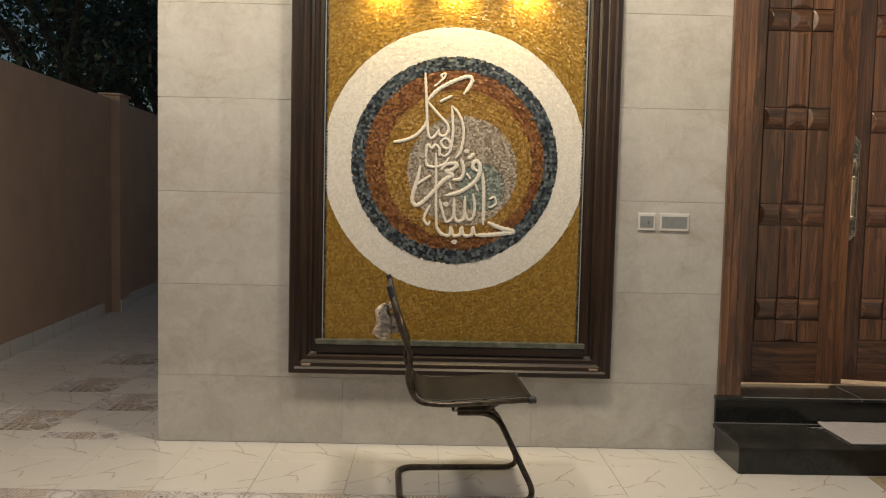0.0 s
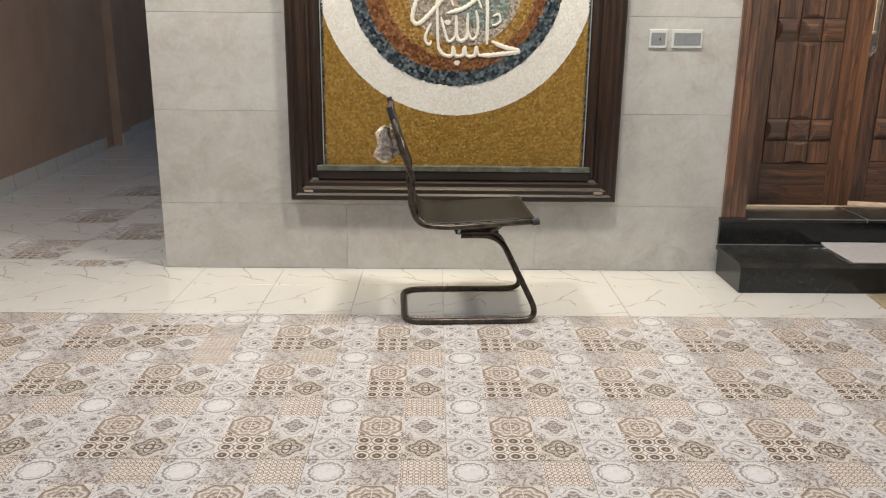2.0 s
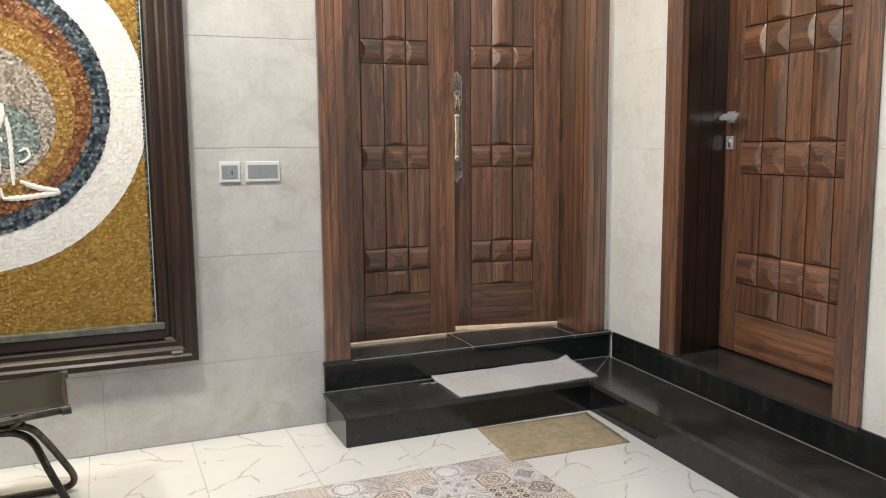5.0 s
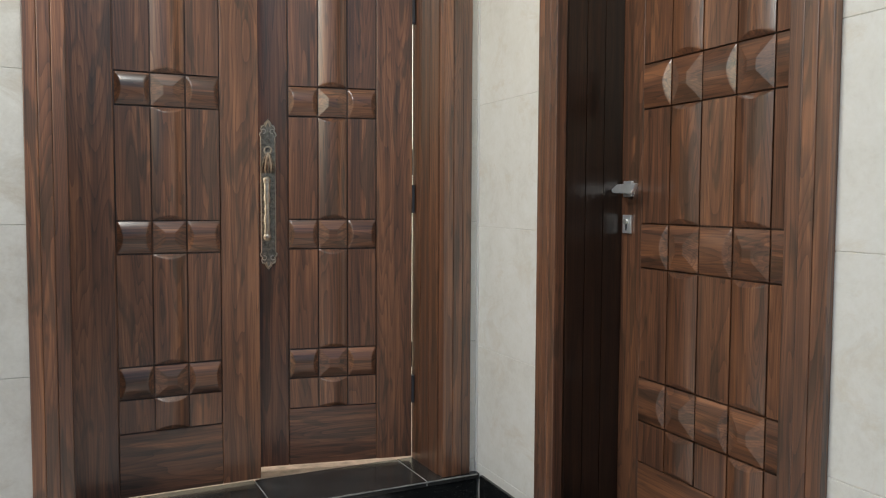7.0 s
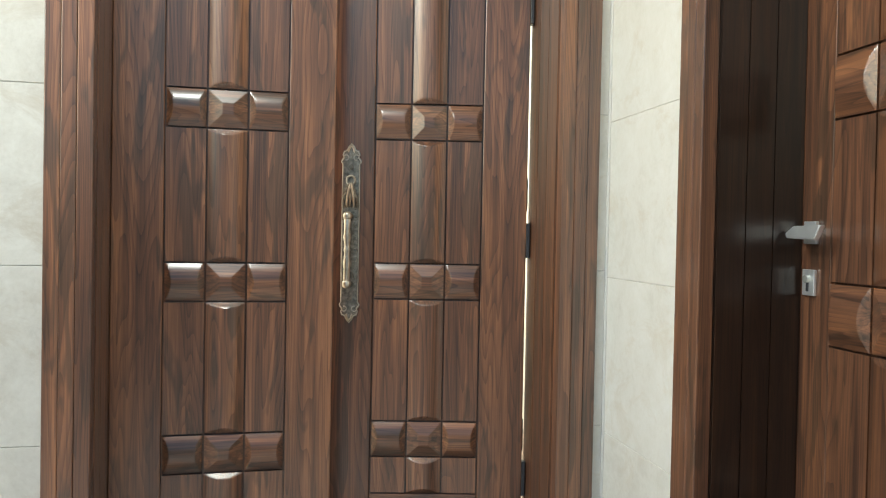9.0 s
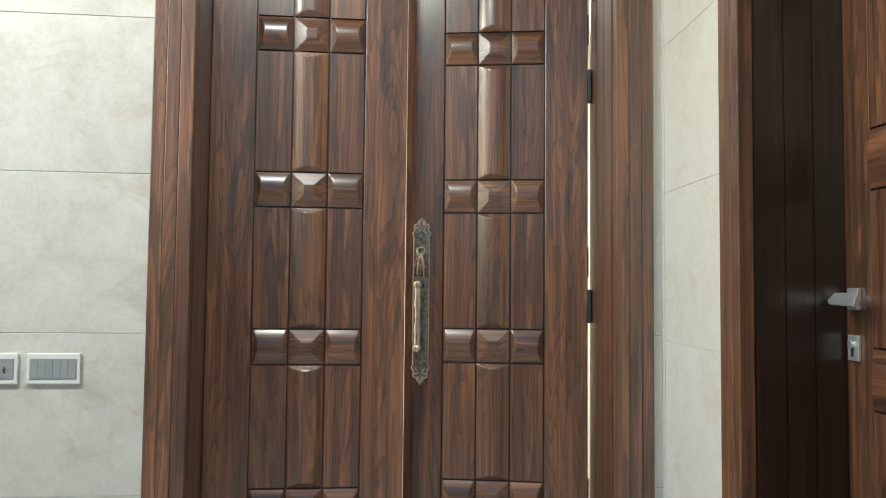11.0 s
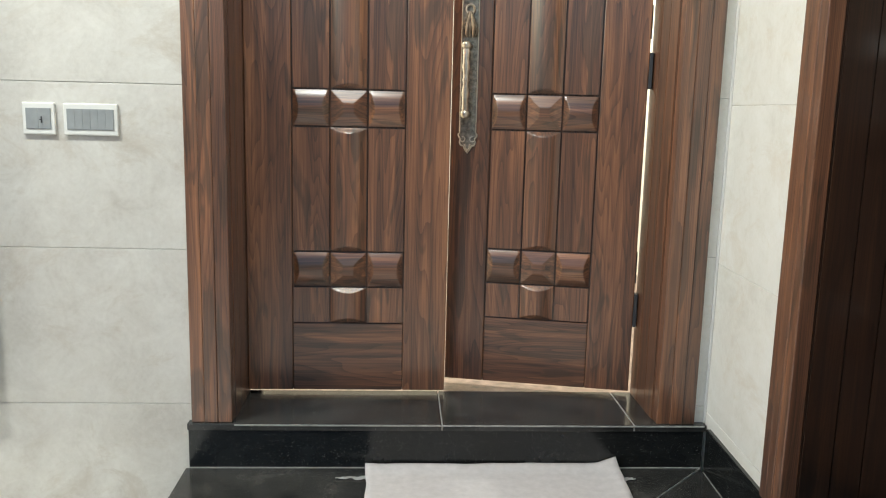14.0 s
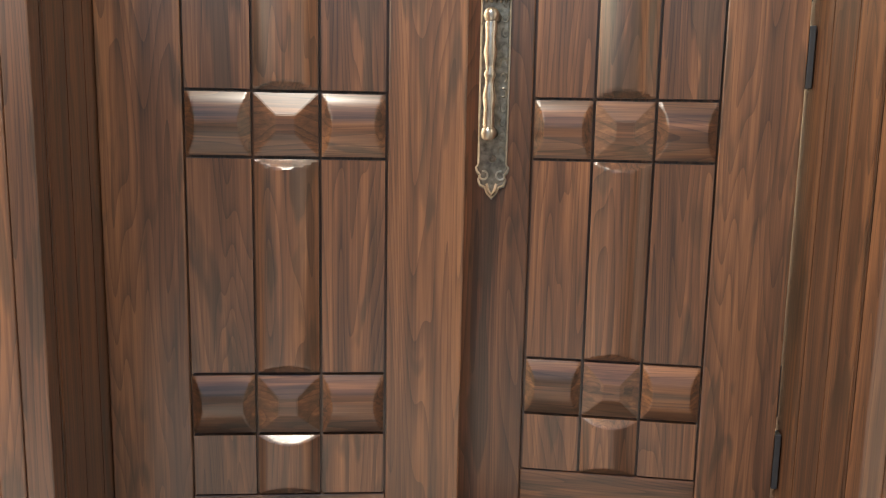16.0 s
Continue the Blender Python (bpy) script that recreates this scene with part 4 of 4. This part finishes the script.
def pen(pts, width):
    """A raised round-ended stroke through the points."""
    p = [Vector((x / 100, z / 100)) for x, z in pts]
    p = [p[0] * 2 - p[1]] + p + [p[-1] * 2 - p[-2]]
    out = []
    for a, b2, c, d in zip(p, p[1:], p[2:], p[3:]):
        k = max(3, int((c - b2).length / 0.006))
        for i in range(k):
            t = i / k
            out.append(0.5 * ((2 * b2) + (c - a) * t + (2 * a - 5 * b2 + 4 * c - d) * t * t + (3 * b2 - a - 3 * c + d) * t ** 3))
    out.append(p[-2])
    n = len(out)
    bm = bmesh.new()
    rows = []
    for i, q in enumerate(out):
        d = (out[min(i + 1, n - 1)] - out[max(i - 1, 0)]).normalized()
        s = Vector((-d.y, d.x))
        e = i / (n - 1)
        w = width / 200 * (0.55 + 0.45 * min(1, 9 * e, 9 * (1 - e))) * (0.92 + 0.16 * math.sin(i * 1.7))
        rows.append([bm.verts.new((q.x + s.x * w * k, y, q.y + s.y * w * k)) for k, y in ((-1, 0.0100), (-0.8, 0.0005), (0, -0.0015), (0.8, 0.0005), (1, 0.0100))])
    for r0, r1 in zip(rows, rows[1:]):
        for k in range(4):
            bm.faces.new((r0[k], r0[k + 1], r1[k + 1], r1[k]))
    bm.faces.new(rows[0])
    bm.faces.new(rows[-1][::-1])
    return bm


LETTER = plain("ivory_lettering", (0.76, 0.72, 0.64), 0.5, 0, 0.12, 130.0, 0.5)
for width, *pts in STROKES:
    part("letter_stroke", pen(pts, width * 1.15), LETTER, panel)

for lx, ly in ((0.62, 3.04), (-1.12, 3.04), (1.85, 3.10)):
    dl = thing("downlight", pose(lx, ly, CEIL), "round white downlight set in the soffit", "ceiling light", "soffit downlights")
    part("rim", tube([(0.19 * math.cos(a), 0.19 * math.sin(a), -0.006) for a in np.linspace(0, math.tau, 33)[:-1]], 0.008, 8, True), WHITE_PLASTIC, dl, "", None, True)

# small lamps over the mosaic, tucked under the frame's head
for lx in (-0.06, 0.283, 0.63):
    sp = thing("picture_light", pose(lx, 4.005, 2.322), "small round warm spotlight over the mosaic", "spotlight", "picture lights")
    part("body", spun([(0.018, -0.012), (0.026, -0.012), (0.026, 0.03), (0.012, 0.034)]), CHROME, sp)
    boxed("bracket", (-0.008, 0.008, 0.0, 0.06, 0.014, 0.03), CHROME, sp)

# ---------------------------------------------------------------- switches


def switch_plate(x0, x1, keys, label):
    z0, z1 = 1.100, 1.186
    sw = thing("switch_plate", pose((x0 + x1) / 2, WALL_Y, (z0 + z1) / 2), label, "light switch", "switches by the door")
    w, h = (x1 - x0) / 2, (z1 - z0) / 2
    boxed("plate", (-w, w, -0.009, 0.0, -h, h), WHITE_PLASTIC, sw, "", 0.003)
    boxed("insert", (-w + 0.010, w - 0.010, -0.0105, -0.008, -h + 0.015, h - 0.015), GREY_PLASTIC, sw)
    n = keys
    step = (2 * w - 0.022) / n
    for k in range(n):
        a = -w + 0.011 + k * step
        boxed("rocker", (a + 0.0003, a + step - 0.0003, -0.0113, -0.0100, -h + 0.016, h - 0.016), GREY_PLASTIC, sw, "", 0.0004)
    return sw


sw1 = switch_plate(1.197, 1.283, 2, "white switch plate with a grey bell push")
boxed("bell_symbol", (0.008, 0.011, -0.0142, -0.0133, -0.012, 0.006), DARK_PLASTIC, sw1)
boxed("bell_symbol", (0.004, 0.0078, -0.0142, -0.0133, -0.004, -0.001), DARK_PLASTIC, sw1)
switch_plate(1.305, 1.450, 6, "white switch plate with six grey rockers")

# ---------------------------------------------------------------- door furniture
# ornate pull of the leaf that stands ajar
pull = thing("door_pull", Matrix(door_2.matrix_basis) @ pose(0.0555, -0.001, 1.338 - LEAF_Z), "ornate antique brass pull handle on a long backplate", "door handle")


def half_outline():
    """Half of the backplate's edge from its top point down to its middle."""
    return [(0.0, 0.283), (0.010, 0.272), (0.014, 0.262), (0.024, 0.258), (0.028, 0.247), (0.023, 0.240), (0.030, 0.232), (0.033, 0.225), (0.028, 0.219), (0.0285, 0.10), (0.0285, 0.0)]


edge = half_outline()
ring = edge + [(x, -z) for x, z in edge[-2::-1]]
ring = ring + [(-x, z) for x, z in ring[-2:0:-1]]
for inset, y0, y1, nm in ((1.0, -0.004, 0.0, "backplate"), (0.80, -0.0065, -0.0035, "raised_field")):
    bm = bmesh.new()
    hi = [bm.verts.new((x * inset, y0, z * (inset * 0.2 + 0.8))) for x, z in ring]
    lo = [bm.verts.new((x * inset, y1, z * (inset * 0.2 + 0.8))) for x, z in ring]
    bm.faces.new(hi)
    bm.faces.new(lo[::-1])
    for k in range(len(ring)):
        bm.faces.new((hi[k], lo[k], lo[(k + 1) % len(ring)], hi[(k + 1) % len(ring)]))
    part(nm, bm, BRASS, pull)
for sz in (-1, 1):
    for sx in (-1, 1):
        part("scroll", tube([(sx * (0.016 + 0.008 * math.cos(a)), -0.006, sz * (0.236 + 0.008 * math.sin(a))) for a in np.linspace(0, 5, 14)], 0.0022, 6), PALE_BRASS, pull)
    part("rosette", tube([(0.006 * math.cos(a), -0.007, sz * 0.205 + 0.006 * math.sin(a)) for a in np.linspace(0, math.tau, 13)[:-1]], 0.0025, 6, True), BRASS, pull)
for k in range(12):
    z = -0.19 + k * 0.027
    part("scrollwork", tube([(0.017 + 0.006 * math.cos(a + k), -0.0068, z + 0.008 * math.sin(a + k)) for a in np.linspace(0, 4.2, 9)], 0.0018, 5), BRASS, pull)
part("rim", tube([(x * 0.93, -0.0048, z * 0.985) for x, z in ring], 0.0021, 6, True), PALE_BRASS, pull)
for sz in (-1, 1):
    part("finial", tube([(-0.009, -0.006, sz * 0.252), (-0.006, -0.009, sz * 0.264), (0.0, -0.010, sz * 0.272), (0.006, -0.009, sz * 0.264), (0.009, -0.006, sz * 0.252)], 0.003, 6), PALE_BRASS, pull)
# swinging tassel knocker
part("knocker_ring", tube([(0.013 * math.cos(a), -0.012, 0.165 + 0.013 * math.sin(a)) for a in np.linspace(0, math.tau, 17)[:-1]], 0.0038, 8, True), PALE_BRASS, pull)
for k, dx in enumerate((-0.014, -0.007, 0.0, 0.007, 0.014)):
    part("tassel", tube([(dx * 0.2, -0.014, 0.156), (dx * 0.7, -0.020, 0.140), (dx * 1.35, -0.022, 0.112), (dx * 1.55, -0.017, 0.090), (dx * 1.2, -0.010, 0.080)], [0.003, 0.0042, 0.0050, 0.0042, 0.002], 8), PALE_BRASS if k % 2 else BRASS, pull)
part("grip", spun([(0.006, -0.105), (0.011, -0.09), (0.0095, -0.06), (0.0125, -0.04), (0.0085, -0.018), (0.008, -0.008), (0.0115, 0.0), (0.008, 0.008), (0.0085, 0.018), (0.0125, 0.04), (0.0095, 0.06), (0.011, 0.09), (0.006, 0.105)], 14), PALE_BRASS, pull, "", pose(-0.006, -0.040, -0.052), True)
for z in (-0.157, 0.053):
    part("knuckle", spun([(0.006, -0.013), (0.012, -0.009), (0.0145, 0.0), (0.012, 0.009), (0.006, 0.013)], 12), PALE_BRASS, pull, "", pose(-0.006, -0.040, z), True)
    part("post", tube([(-0.006, -0.036, z), (0.0, -0.004, z)], [0.009, 0.011], 10), BRASS, pull)

# lever and lock of the side door
lever = thing("lever_handle", Matrix(door_3.matrix_basis) @ pose(0.048, 0.0, 1.360 - Z2 - 0.012), "chrome lever handle on a square rose", "door handle")
boxed("rose", (-0.022, 0.022, -0.010, 0.0, -0.026, 0.026), CHROME, lever, "", 0.002)
part("neck", tube([(0, -0.008, 0), (0, -0.045, 0)], 0.009, 12), CHROME, lever)
bm = bmesh.new()
wedge = [(-0.018, -0.002), (-0.014, -0.013), (0.086, -0.017), (0.108, 0.016), (0.010, 0.014)]
near_v, back_v = ([bm.verts.new((x, y, z)) for x, z in wedge] for y in (-0.060, -0.046))
bm.faces.new(near_v)
bm.faces.new(back_v[::-1])
for k in range(5):
    bm.faces.new((near_v[k], back_v[k], back_v[(k + 1) % 5], near_v[(k + 1) % 5]))
bmesh.ops.bevel(bm, geom=bm.edges[:], offset=0.002, segments=2, affect="EDGES")
part("blade", bm, CHROME, lever)
lock = thing("lock_plate", Matrix(door_3.matrix_basis) @ pose(0.044, 0.0, 1.246 - Z2 - 0.012), "square chrome key plate with its cylinder", "lock")
boxed("plate", (-0.022, 0.022, -0.008, 0.0, -0.030, 0.030), CHROME, lock, "", 0.002)
part("cylinder", tube([(0, -0.006, 0.008), (0, -0.016, 0.008)], 0.009, 14), BEAD, lock)
boxed("key_slot", (-0.0035, 0.0035, -0.0105, -0.0075, -0.020, 0.000), DARK_PLASTIC, lock)

# ---------------------------------------------------------------- chair
chair = thing("visitor_chair", pose(0.325, 3.49, 0, 0, 0, 3.2), "worn black cantilever chair with mesh sling seat", "chair")
R_T2 = 0.0125
sled = rounded([(-0.02, -0.035, 0.332), (0.145, -0.035, 0.332), (0.212, -0.150, 0.195), (0.302, -0.215, R_T2), (-0.265, -0.215, R_T2), (-0.265, 0.215, R_T2), (0.302, 0.215, R_T2), (0.212, 0.150, 0.195), (0.145, 0.035, 0.332), (-0.02, 0.035, 0.332)], 0.088, 9)
part("sled_base", tube(sled, R_T2, 12), TUBE, chair, "", None, True)
for s2 in (-1, 1):
    rail = rounded([(-0.315, s2 * 0.222, 0.865), (-0.262, s2 * 0.222, 0.690), (-0.224, s2 * 0.222, 0.602), (-0.246, s2 * 0.222, 0.530), (-0.212, s2 * 0.222, 0.425), (-0.10, s2 * 0.222, 0.412), (0.262, s2 * 0.222, 0.436)], 0.05, 6)
    part("side_rail", tube(rail, 0.0105, 10), TUBE, chair, "", None, True)
    part("end_cap", tube([(0.250, s2 * 0.222, 0.435), (0.278, s2 * 0.222, 0.437)], 0.0145, 12), DARK_PLASTIC, chair)
    part("back_cap", tube([(-0.322, s2 * 0.222, 0.890), (-0.309, s2 * 0.222, 0.846)], 0.0122, 12), DARK_PLASTIC, chair)
    part("seat_arm", tube(rounded([(0.13, s2 * 0.215, 0.425), (0.13, s2 * 0.14, 0.395), (0.10, s2 * 0.035, 0.345)], 0.03), 0.009, 8), TUBE, chair, "", None, True)
for x, z in ((0.262, 0.436), (-0.315, 0.868), (-0.215, 0.455)):
    part("cross_bar", tube([(x, -0.222, z), (x, 0.222, z)], 0.009, 10), TUBE, chair)
boxed("mounting_plate", (-0.045, 0.14, -0.05, 0.05, 0.340, 0.352), TUBE, chair, "", 0.004)
for s2 in (-1, 1):
    part("seat_arm", tube([(-0.03, s2 * 0.215, 0.418), (-0.03, s2 * 0.12, 0.385), (-0.03, s2 * 0.035, 0.345)], 0.009, 8), TUBE, chair, "", None, True)


def sling(points, name):
    """Taut mesh between the two rails."""
    bm = bmesh.new()
    rows = []
    prof = rounded(points, 0.06, 6)
    for p in prof:
        for_y = np.linspace(-0.214, 0.214, 11)
        rows.append([bm.verts.new((p.x, y, p.z - 0.010 * (1 - (y / 0.214) ** 2))) for y in for_y])
    for r0, r1 in zip(rows, rows[1:]):
        for k in range(10):
            bm.faces.new((r0[k], r0[k + 1], r1[k + 1], r1[k]))
    bmesh.ops.recalc_face_normals(bm, faces=bm.faces)
    bmesh.ops.solidify(bm, geom=bm.faces[:], thickness=0.003)
    return part(name, bm, MESHCLOTH, chair, "dusty black mesh", None, True)


sling([(0.260, 0, 0.447), (0.1, 0, 0.437), (-0.10, 0, 0.424), (-0.200, 0, 0.436), (-0.221, 0, 0.520)], "seat")
sling([(-0.228, 0, 0.606), (-0.256, 0, 0.692), (-0.309, 0, 0.862)], "backrest")

# rag knotted round the chair's back
rag = thing("rag", pose(0.020, 3.30, 0.76, 0, 0, 10), "crumpled spotted beige rag tied to the chair back", "rag")

rag.scale = (1.15, 1.08, 1.0)


def crumple(name, profile, seed, squash=0.6, parent=None, amp=0.024):
    bm = spun(profile, 22)
    for v in bm.verts:
        p = v.co * 34 + Vector((seed, seed * 2, 0))
        v.co += Vector((noise.noise(p), noise.noise(p + Vector((9, 0, 0))), 0.5 * noise.noise(p + Vector((0, 9, 0))))) * amp
        v.co.y *= squash
        fold = math.cos(6 * math.atan2(v.co.y, v.co.x) + 20 * v.co.z)
        v.co.x *= 1 + 0.14 * fold
        v.co.y *= 1 + 0.14 * fold
    return part(name, bm, RAG, parent, "", None, True)


crumple("cloth_body", [(0.004, -0.095), (0.020, -0.090), (0.030, -0.07), (0.036, -0.04), (0.033, -0.01), (0.026, 0.02), (0.017, 0.042), (0.006, 0.052)], 3.0, 0.7, rag).location = (-0.020, 0, 0)
crumple("tail", [(0.004, -0.062), (0.014, -0.058), (0.020, -0.03), (0.018, 0.0), (0.012, 0.02), (0.004, 0.028)], 8.0, 0.6, rag, 0.010).location = (0.020, -0.005, -0.005)
crumple("knot", [(0.004, -0.02), (0.014, -0.014), (0.017, 0.0), (0.013, 0.014), (0.004, 0.02)], 5.0, 0.9, rag, 0.008).location = (0.008, 0, 0.045)

# ---------------------------------------------------------------- mats


def cloth(name, corners, z0, thick, mat, seed, lift, label, category, nx=40, ny=24):
    """A soft sheet laid over four corners, front edge first, with folds."""
    bm = bmesh.new()
    a, b2, c, d = (Vector((*p, 0)) for p in corners)
    g = []
    for j in range(ny + 1):
        row = []
        for i in range(nx + 1):
            u, v = i / nx, j / ny
            p = a.lerp(b2, u).lerp(d.lerp(c, u), v)
            q = p * 7 + Vector((seed, 0, 0))
            edge2 = min(u, 1 - u, v, 1 - v)
            p += Vector((noise.noise(q * 1.4), noise.noise(q * 1.4 + Vector((0, 5, 0))), 0)) * 0.006
            row.append(bm.verts.new((p.x, p.y, z0 + thick + lift(u, v) + 0.002 * noise.noise(q * 2.0))))
        g.append(row)
    for j in range(ny):
        for i in range(nx):
            bm.faces.new((g[j][i], g[j][i + 1], g[j + 1][i + 1], g[j + 1][i]))
    bmesh.ops.recalc_face_normals(bm, faces=bm.faces)
    if bm.faces[:][0].normal.z < 0:
        bmesh.ops.reverse_faces(bm, faces=bm.faces[:])
    bmesh.ops.solidify(bm, geom=bm.faces[:], thickness=thick * 0.9)
    ob = part(name, bm, mat, None, "", None, True)
    return tagged(ob, label, category)


cloth("step_mat", [(2.138, 3.700), (2.862, 3.722), (2.872, 4.022), (2.130, 4.016)], Z1, 0.008, CLOTH, 2.0,
      lambda u, v: 0.012 * max(0, v - 0.86) / 0.14 + 0.02 * max(0, u - 0.93) / 0.07 * v, "pale grey-lilac cloth mat lying on the granite step", "mat")


def film(name, at, reach, seed):
    """A wisp of torn plastic film."""
    bm = bmesh.new()
    rows = []
    for i in range(14):
        k = i / 13
        w = 0.010 * (1 - k) + 0.003
        y = 0.010 * noise.noise(Vector((k * 5, seed, 0)))
        rows.append([bm.verts.new((reach * k, y + s2 * w, 0.002 + 0.007 * abs(noise.noise(Vector((k * 7, s2 * 3, seed)))))) for s2 in (-1, 0, 1)])
    for r0, r1 in zip(rows, rows[1:]):
        for k in range(2):
            bm.faces.new((r0[k], r0[k + 1], r1[k + 1], r1[k]))
    bmesh.ops.solidify(bm, geom=bm.faces[:], thickness=0.0006)
    return tagged(part(name, bm, PLASTIC_FILM, None, "", pose(*at)), "torn wisp of white plastic film beside the mat", "plastic film", "torn film on the step")


film("plastic_film", (2.135, 3.955, Z1 + 0.001), -0.09, 1.0)
film("plastic_film", (2.868, 3.95, Z1 + 0.001), 0.045, 4.0)


def floor_mat():
    m, t, b = material("beige_leaf_print", 0.6)
    co = coords(t)
    leafs = N(noise_tex(t, co, 16.0, 3.0, 0.6, 1.0))
    small = N(noise_tex(t, co, 45.0, 4.0))
    c = ramp(t, small, [(0.3, (0.34, 0.26, 0.16)), (0.7, (0.46, 0.37, 0.25))])
    c = mix(t, (1.0 - leafs.below(0.56, 0.06)) * 0.55, c, (0.24, 0.27, 0.15))
    c = mix(t, leafs.below(0.38, 0.05) * 0.5, c, (0.50, 0.33, 0.20))
    link(t, c, b.inputs["Base Color"])
    return m


cloth("door_mat", [(2.180, 3.300), (2.728, 3.282), (2.768, 3.680), (2.212, 3.690)], 0.0, 0.004, floor_mat(), 6.0, lambda u, v: 0.0, "thin beige mat with faded green leaves on the white tiles", "mat", 20, 14)

# ---------------------------------------------------------------- trees beyond the boundary wall


def tree(x, y, height, spread, seed, leaves):
    """A tapered trunk with limbs and a ragged crown of single leaves."""
    r2 = random.Random(seed)
    tr = thing("tree", pose(x, y, 0), "tall dark leafy tree behind the boundary wall", "tree", "trees beyond the wall")
    part("trunk", tube([(0.1 * math.sin(k * 1.3 + seed), 0.1 * math.cos(k * 1.1), height * 0.6 * k / 6) for k in range(7)], [0.19 - 0.02 * k for k in range(7)], 9), BARK, tr)
    ends = []
    for k in range(9):
        a = k * 2.4 + seed
        z0 = height * r2.uniform(0.28, 0.55)
        e = Vector((spread * 0.75 * math.cos(a), spread * 0.75 * math.sin(a), z0 + height * r2.uniform(0.1, 0.4)))
        mid = Vector((0, 0, z0)).lerp(e, 0.5) + Vector((0, 0, 0.2))
        part("limb", tube([(0, 0, z0), mid, e], [0.07, 0.045, 0.015], 7), BARK, tr)
        ends += [mid, e]
    for k in range(26):
        a, q = r2.uniform(0, 6.28), spread * math.sqrt(r2.uniform(0.05, 1))
        ends.append(Vector((q * math.cos(a), q * math.sin(a), height * r2.uniform(0.32, 0.98))))
    n = leaves
    centre = np.array([ends[r2.randrange(len(ends))] for _ in range(n)])
    g = np.random.default_rng(seed)
    at = centre + g.normal(0, 0.34, (n, 3))
    at = at[(at[:, 2] > 2.5) | (at[:, 0] + x < -4.0)]
    n = len(at)
    u = g.normal(0, 1, (n, 3))
    u /= np.linalg.norm(u, axis=1)[:, None]
    w = np.cross(u, g.normal(0, 1, (n, 3)))
    w /= np.linalg.norm(w, axis=1)[:, None]
    size = g.uniform(0.035, 0.075, (n, 1))
    quad = np.stack([at - u * size, at + w * size * 0.4, at + u * size, at - w * size * 0.4], 1).reshape(-1, 3)
    me = bpy.data.meshes.new("crown")
    me.from_pydata(quad.tolist(), [], np.arange(4 * n).reshape(-1, 4).tolist())
    me.materials.append(LEAVES)
    part("crown", me, LEAVES, tr)


for k, (x, y, h, sp2) in enumerate(((-4.45, 10.4, 6.2, 1.75), (-4.2, 13.2, 6.6, 2.0), (-6.0, 14.4, 7.2, 2.2), (-5.6, 18.0, 7.5, 2.4), (-9.6, 8.6, 5.8, 2.0), (-3.0, 17.5, 7.0, 2.2))):
    tree(x, y, h, sp2, k + 3, 10500)
